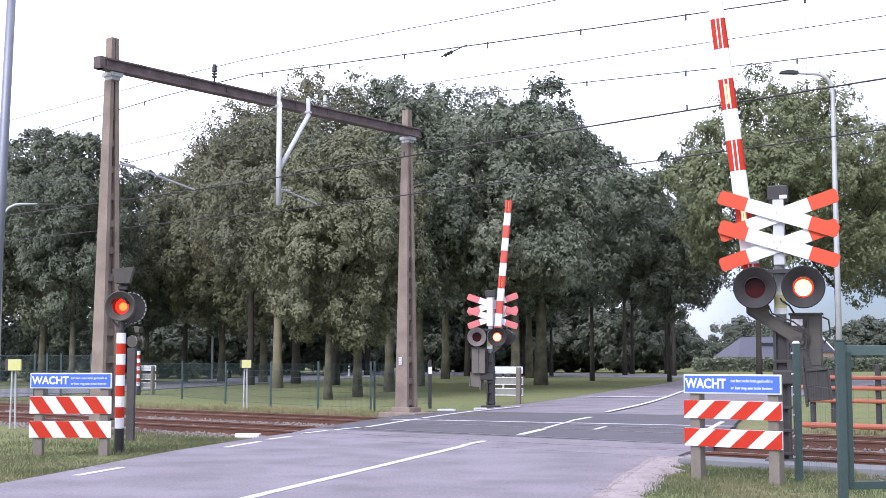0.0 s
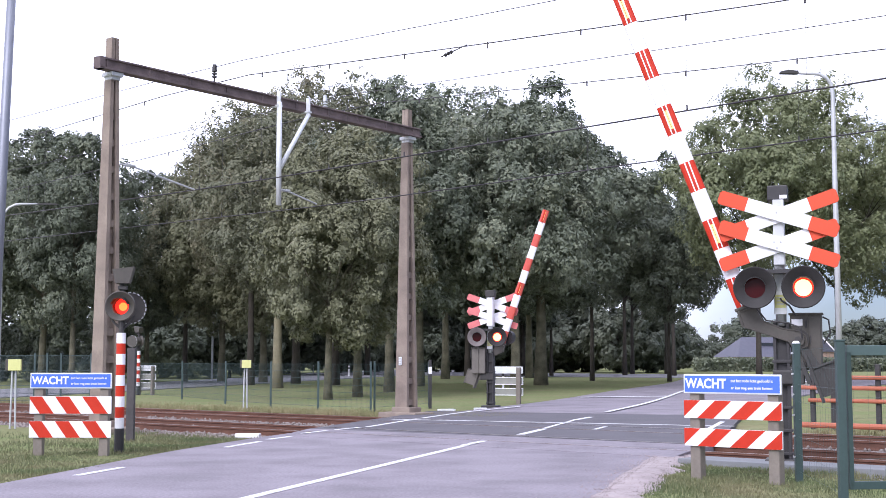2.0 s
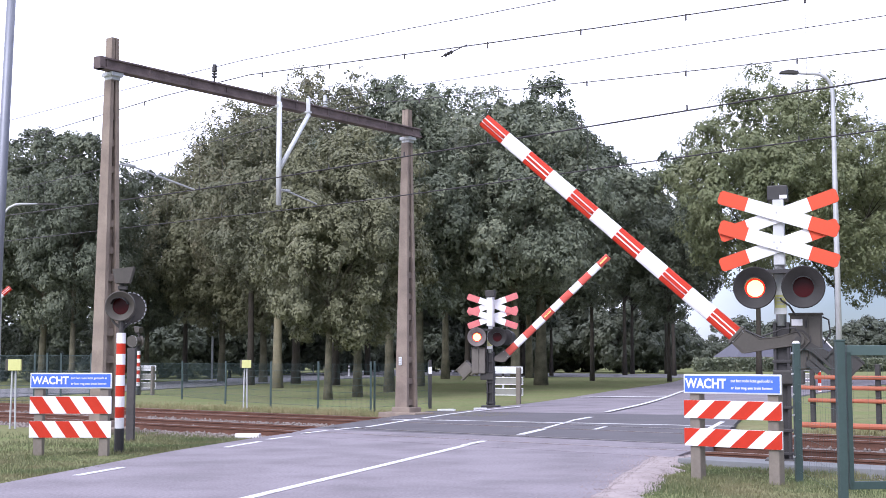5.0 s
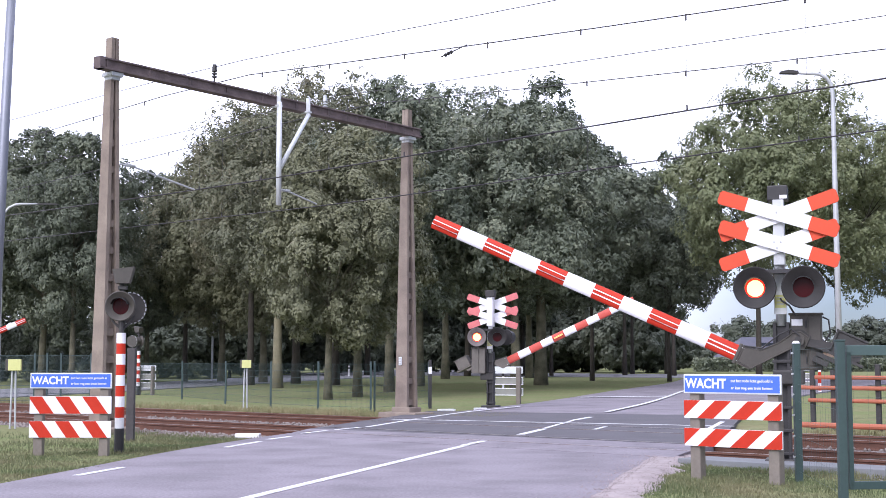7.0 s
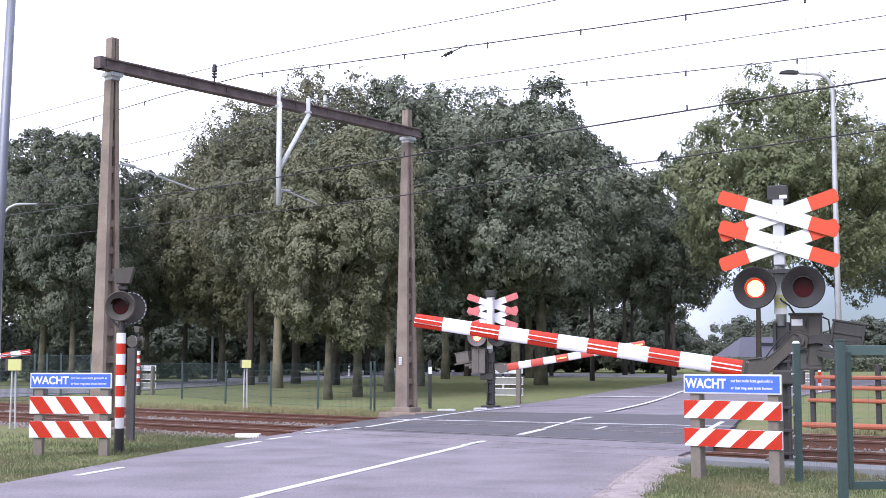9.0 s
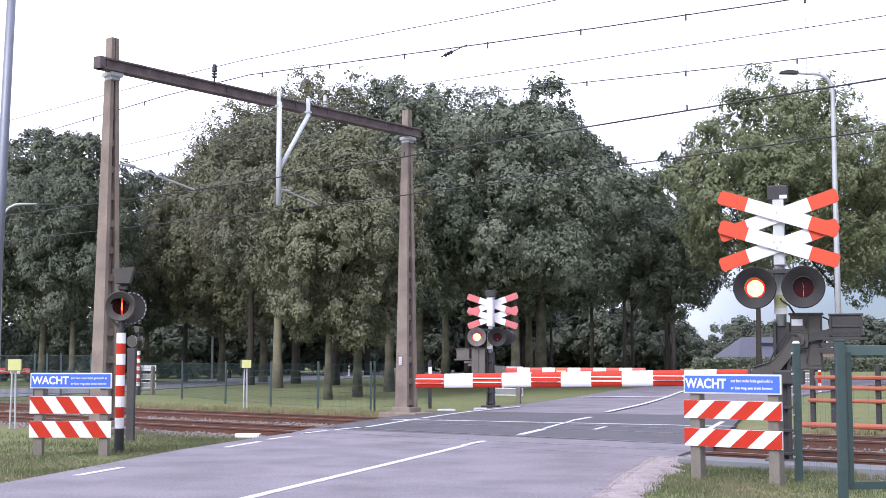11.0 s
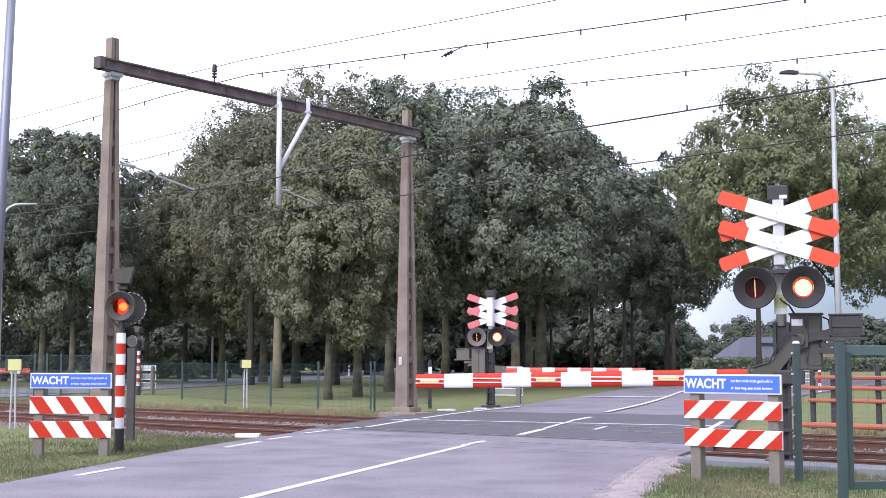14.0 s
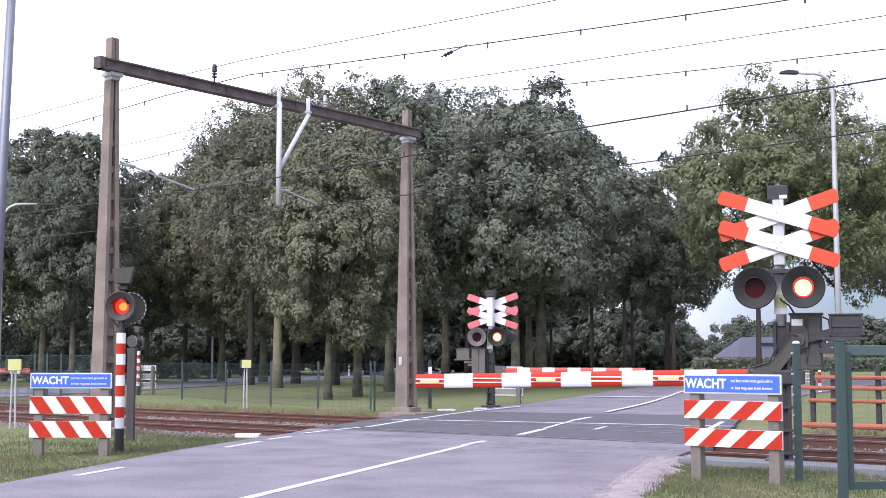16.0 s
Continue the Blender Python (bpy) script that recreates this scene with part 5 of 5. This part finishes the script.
def build_far():
    street_lamp(9.0, 29.6, 8.08, 0.85, 180, 0.075, "tall grey street lamp with curved arm", 0.36, 0.4)
    street_lamp(-20.45, 60, 8.75, 1.6, 10, 0.10, "grey street lamp beside the far road", 0.9)
    street_lamp(-17.7, 100, 8.9, 1.5, 0, 0.09, "thin street lamp before the dark wood", 0.9)
    bm = B()
    path_tube(bm, [(0, 0, -0.2), (0, 0, 4.0), (0, 0, 8.6)], [0.095, 0.08, 0.06], 14)
    single("steel_mast", bm, MAST, pose(-6.946, 20.0, 0, 0, 1.36, 0), "tall grey steel mast beside the road", "mast", smooth=True)
    # farmhouse
    H = thing("farmhouse", pose(50.5, 205, -0.2, 0, 0, 12), "low brick farmhouse with a dark slate roof", "house", "houses")
    part("wall", box(B(), -6, 5.5, -4, 4, 0, 2.4), BRICK, H, "brown brick walls")
    bm = B()
    v = [bm.verts.new(c) for c in ((-6.6, -4.6, 2.3), (6, -4.6, 2.3), (6, 4.6, 2.3), (-6.6, 4.6, 2.3), (-3.8, 0, 5.4), (4.5, 0, 5.4))]
    for f in ((0, 1, 5, 4), (1, 2, 5), (2, 3, 4, 5), (3, 0, 4), (3, 2, 1, 0)):
        bm.faces.new([v[i] for i in f])
    roof = part("roof", bm, ROOF, H, "dark blue grey slate roof")
    part("roof_window", box(B(), -2.2, 1.5, -2.32, -2.22, 4.0, 4.5), GLASS_DARK, H)
    part("wing", box(B(), 5.5, 9.5, -4.5, 1, 0, 3.2), BRICK, H, "brick wing")
    bm = prism(B(), [(5.2, 3.1), (9.8, 3.1), (7.5, 5.4)], -4.8, 1.2)
    part("wing_roof", bm, ROOF, H, "dark gable roof")
    part("gable_trim", prism(B(), [(5.2, 3.1), (7.5, 5.4), (9.8, 3.1), (9.5, 3.1), (7.5, 5.1), (5.5, 3.1)], -4.88, -4.81), WHITE, H, "white gable trim")
    part("window", box(B(), 6.6, 8.3, -4.56, -4.5, 0.9, 2.3), GLASS_DARK, H)
    # hedge before the house
    v = np.random.default_rng(8)
    n = 16000
    pos = np.stack([v.uniform(36, 90, n), v.uniform(186, 189, n), v.uniform(-0.1, 1.9, n)], 1)
    me = leaf_cloud("hedge", pos, 0.28, LEAF, v)
    tagged(new("hedge", me), "clipped green hedge before the farmhouse", "hedge", kind="stuff")
    for x, y, k in ((-14.4, 145, 0), (-9.0, 125, 1), (-0.4, 40.5, 2), (2.85, 62, 3)):
        P = thing("road_post", pose(x, y, 0), "slim white reflector post beside the road", "road post", "reflector posts")
        hgt = 1.0 if k != 2 else 1.45
        part("post", box(B(), -0.05, 0.05, -0.04, 0.04, -0.2, hgt, 0.01), WHITE if k != 2 else BLACK, P)
        part("reflector", box(B(), -0.052, 0.052, -0.045, 0.04, hgt * 0.7, hgt * 0.85, 0.003), BLACK if k != 2 else WHITE, P)


def leaf_cloud(name, pos, size, material, rng):
    nrm = rng.normal(size=pos.shape)
    nrm /= np.linalg.norm(nrm, axis=1, keepdims=True)
    t = np.cross(nrm, rng.normal(size=pos.shape))
    t /= np.linalg.norm(t, axis=1, keepdims=True)
    b = np.cross(nrm, t)
    s = size * rng.uniform(0.6, 1.3, (len(pos), 1))
    v = np.stack([pos - t * s, pos + b * s * 0.5, pos + t * s, pos - b * s * 0.5], axis=1)
    return raw(name, v.reshape(-1, 3), np.arange(len(pos) * 4).reshape(-1, 4), material)


def build_straw():
    """Taller dry grass along the far side of the ballast and about the fence."""
    rng = np.random.default_rng(31)
    n = 30000
    s = np.where(rng.random(n) < 0.8, -20.5 - rng.exponential(16, n), rng.uniform(-12, 2, n))
    c = 25.3 + np.abs(rng.normal(size=n)) * 1.3
    x, y = TN.x * c + TT.x * s, TN.y * c + TT.y * s
    h = rng.uniform(0.03, 0.12, n)
    a = rng.uniform(0, 6.283, n)
    w = rng.uniform(0.006, 0.014, n)
    base = np.stack([x, y, np.full(n, -0.12)], 1)
    side = np.stack([np.cos(a) * w, np.sin(a) * w, np.zeros(n)], 1)
    tip = base + np.stack([rng.normal(size=n) * 0.05, rng.normal(size=n) * 0.05, h + 0.07], 1)
    v = np.stack([base - side, base + side, tip], 1).reshape(-1, 3)
    tagged(new("dry_grass", raw("dry_grass", v, np.arange(n * 3).reshape(-1, 3), STRAW)), "dry straw coloured grass along the railway", "grass", kind="stuff")


def build_gravel():
    """Small sandy stones strewn over the worn edge of the road."""
    rng = np.random.default_rng(44)
    base = np.array([(1, 0, 0), (-1, 0, 0), (0, 1, 0), (0, -1, 0), (0, 0, 1), (0, 0, -1)], float)
    tri = np.array([(0, 2, 4), (2, 1, 4), (1, 3, 4), (3, 0, 4), (2, 0, 5), (1, 2, 5), (3, 1, 5), (0, 3, 5)])
    n = 2600
    y = rng.uniform(10.0, 23.0, n)
    x = 0.62 + (y - 9.0) * 0.205 + 0.0042 * (y - 9.0) ** 2 + np.where(rng.random(n) < 0.6, -rng.exponential(0.16, n), rng.uniform(0, 0.5, n))
    r = rng.uniform(0.003, 0.009, (n, 1, 1)) * np.where(rng.random((n, 1, 1)) < 0.05, 1.8, 1.0)
    v = base[None] * r * rng.uniform(0.6, 1.3, (n, 6, 3)) + np.stack([x, y, np.full(n, 0.006)], 1)[:, None, :]
    f = tri[None] + (np.arange(n) * 6)[:, None, None]
    tagged(new("gravel", raw("gravel", v.reshape(-1, 3), f.reshape(-1, 3), SAND)), "small sandy stones along the worn road edge", "gravel", kind="stuff")


def build_grass():
    """Blades on the verges that lie nearest."""
    rng = np.random.default_rng(21)
    pts = []
    left_edge = lambda y: -5.3 + (y - 14.0) * 0.172
    right_edge = lambda y: 1.75 + (y - 13.0) * 0.27
    while len(pts) < 60000:
        if rng.random() < 0.55:
            y = rng.uniform(13.5, 27)
            x = left_edge(y) + 0.12 - rng.exponential(2.4)
            if 0.651 * x + 0.759 * y > 16.4 + rng.uniform(-0.5, 0.3):
                continue
        else:
            y = rng.uniform(10.5, 22)
            x = right_edge(y) + 0.02 + abs(rng.normal()) * 2.0
            if 0.651 * x + 0.759 * y > 16.3:
                continue
        patch = noise.noise(Vector((x * 0.9, y * 0.9, 3.0)))
        pts.append((x, y, max(0.012, (0.03 + 0.035 * patch) * rng.uniform(0.5, 1.5))))
    p = np.array(pts)
    n = len(p)
    a = rng.uniform(0, 6.283, n)
    w = rng.uniform(0.004, 0.010, n)
    lean = rng.normal(size=(n, 2)) * 0.4 * p[:, 2:3]
    base = np.stack([p[:, 0], p[:, 1], np.full(n, -0.06)], 1)
    side = np.stack([np.cos(a) * w, np.sin(a) * w, np.zeros(n)], 1)
    tip = base + np.stack([lean[:, 0], lean[:, 1], p[:, 2] + 0.02], 1)
    v = np.stack([base - side, base + side, tip], 1).reshape(-1, 3)
    tagged(new("verge_grass", raw("verge_grass", v, np.arange(n * 3).reshape(-1, 3), BLADE)), "short uneven grass with dry straw blades", "grass", kind="stuff")


build_ground()
build_markings()
build_tracks()
build_crossing_rails()
build_portal()
build_wires()
build_signs()
post_light, post_flap = lamp_post(pose(-5.2, 21.05, 0, 0, 0, 187), 1, "red white striped post with a hooded red lamp")
far_light, far_flap = lamp_post(pose(-13.3, 57.0, 0, 0, 0, -30), 1, "distant red white striped lamp post seen from behind")
build_fences()
build_guard_rails()
build_far()
build_trees()
build_grass()
build_gravel()
build_straw()
path_barrier = thing("path_barrier", pose(-20.6, 50, 0), "slim barrier of the cycle path, boom swinging down", "barrier", "barriers of the crossing")
part("post", box(B(), -0.12, 0.12, -0.1, 0.1, -0.2, 1.6, 0.01), BLACK, path_barrier)
path_arm, path_shades = boom_arm(path_barrier, 0.0, -0.2, 1.45, 4.85, -0.40, -0.42)


# ---- what moves ----
def motions():
    near_angles = ((0.0, 84.6), (0.8, 84.6), (1.0, 82.4), (1.5, 75.6), (2.0, 70.4), (2.5, 65.6), (3.0, 60.8), (3.5, 56.1), (4.2, 49.8), (5.25, 40.2), (6.3, 31.2), (7.0, 25.0), (7.5, 21.1), (8.0, 17.0), (8.5, 13.2), (9.0, 9.4), (9.2, 8.0), (9.7, 4.6), (10.3, 1.2), (10.7, 0.1), (11.3, 0.0), (16.0, 0.0))
    walk(near_arm, [(t, pose(-0.23, 0.06, 1.70, 0, -a, 0)) for t, a in near_angles])
    walk(far_arm, [(t, pose(-0.23, 0.06, 1.45, 0, -a - 0.6, 0)) for t, a in near_angles])
    walk(path_arm, [(t, pose(0, -0.2, 1.45, 0, -a * 0.93, 0)) for t, a in near_angles])
    shut, open_ = 0.0, 88.0
    for flaps, first in (((near_left_flap, far_left_flap), False), ((near_right_flap, far_right_flap), True)):
        rows = [(0.0, open_ if first else shut)]
        k = 0
        while 0.397 + 0.6545 * k + 0.35 < 16.0:
            a = 0.397 + 0.6545 * k
            b = a + 0.28
            lo, hi = (open_, shut) if first else (shut, open_)
            rows += [(a - 0.024, lo), (a, 64.0), (a + 0.024, hi), (b - 0.024, hi), (b, 64.0), (b + 0.024, lo)]
            k += 1
        rows.append((16.0, rows[-1][1]))
        if first:
            blink = [(0.0, open_)]
            for k in range(24):
                a = 0.366 + 0.6513 * k
                blink += [(a - 0.022, open_), (a, 60.0), (a + 0.022, shut), (a + 0.273, shut), (a + 0.295, 60.0), (a + 0.317, open_)]
            blink.append((16.0, open_))
            for leaf, base in post_flap:
                walk(leaf, [(t, pose(base[0], base[1], 0, 0, 0, base[2] + base[3] * g)) for t, g in blink])
        for sh, x, y, z in (near_shades if first else far_shades):
            walk(sh, [(t, pose(x, y, z, g, 0, 0)) for t, g in rows])
        for flap in flaps:
            for leaf, base in flap:
                walk(leaf, [(t, pose(base[0], base[1], 0, 0, 0, base[2] + base[3] * g)) for t, g in rows])


motions()
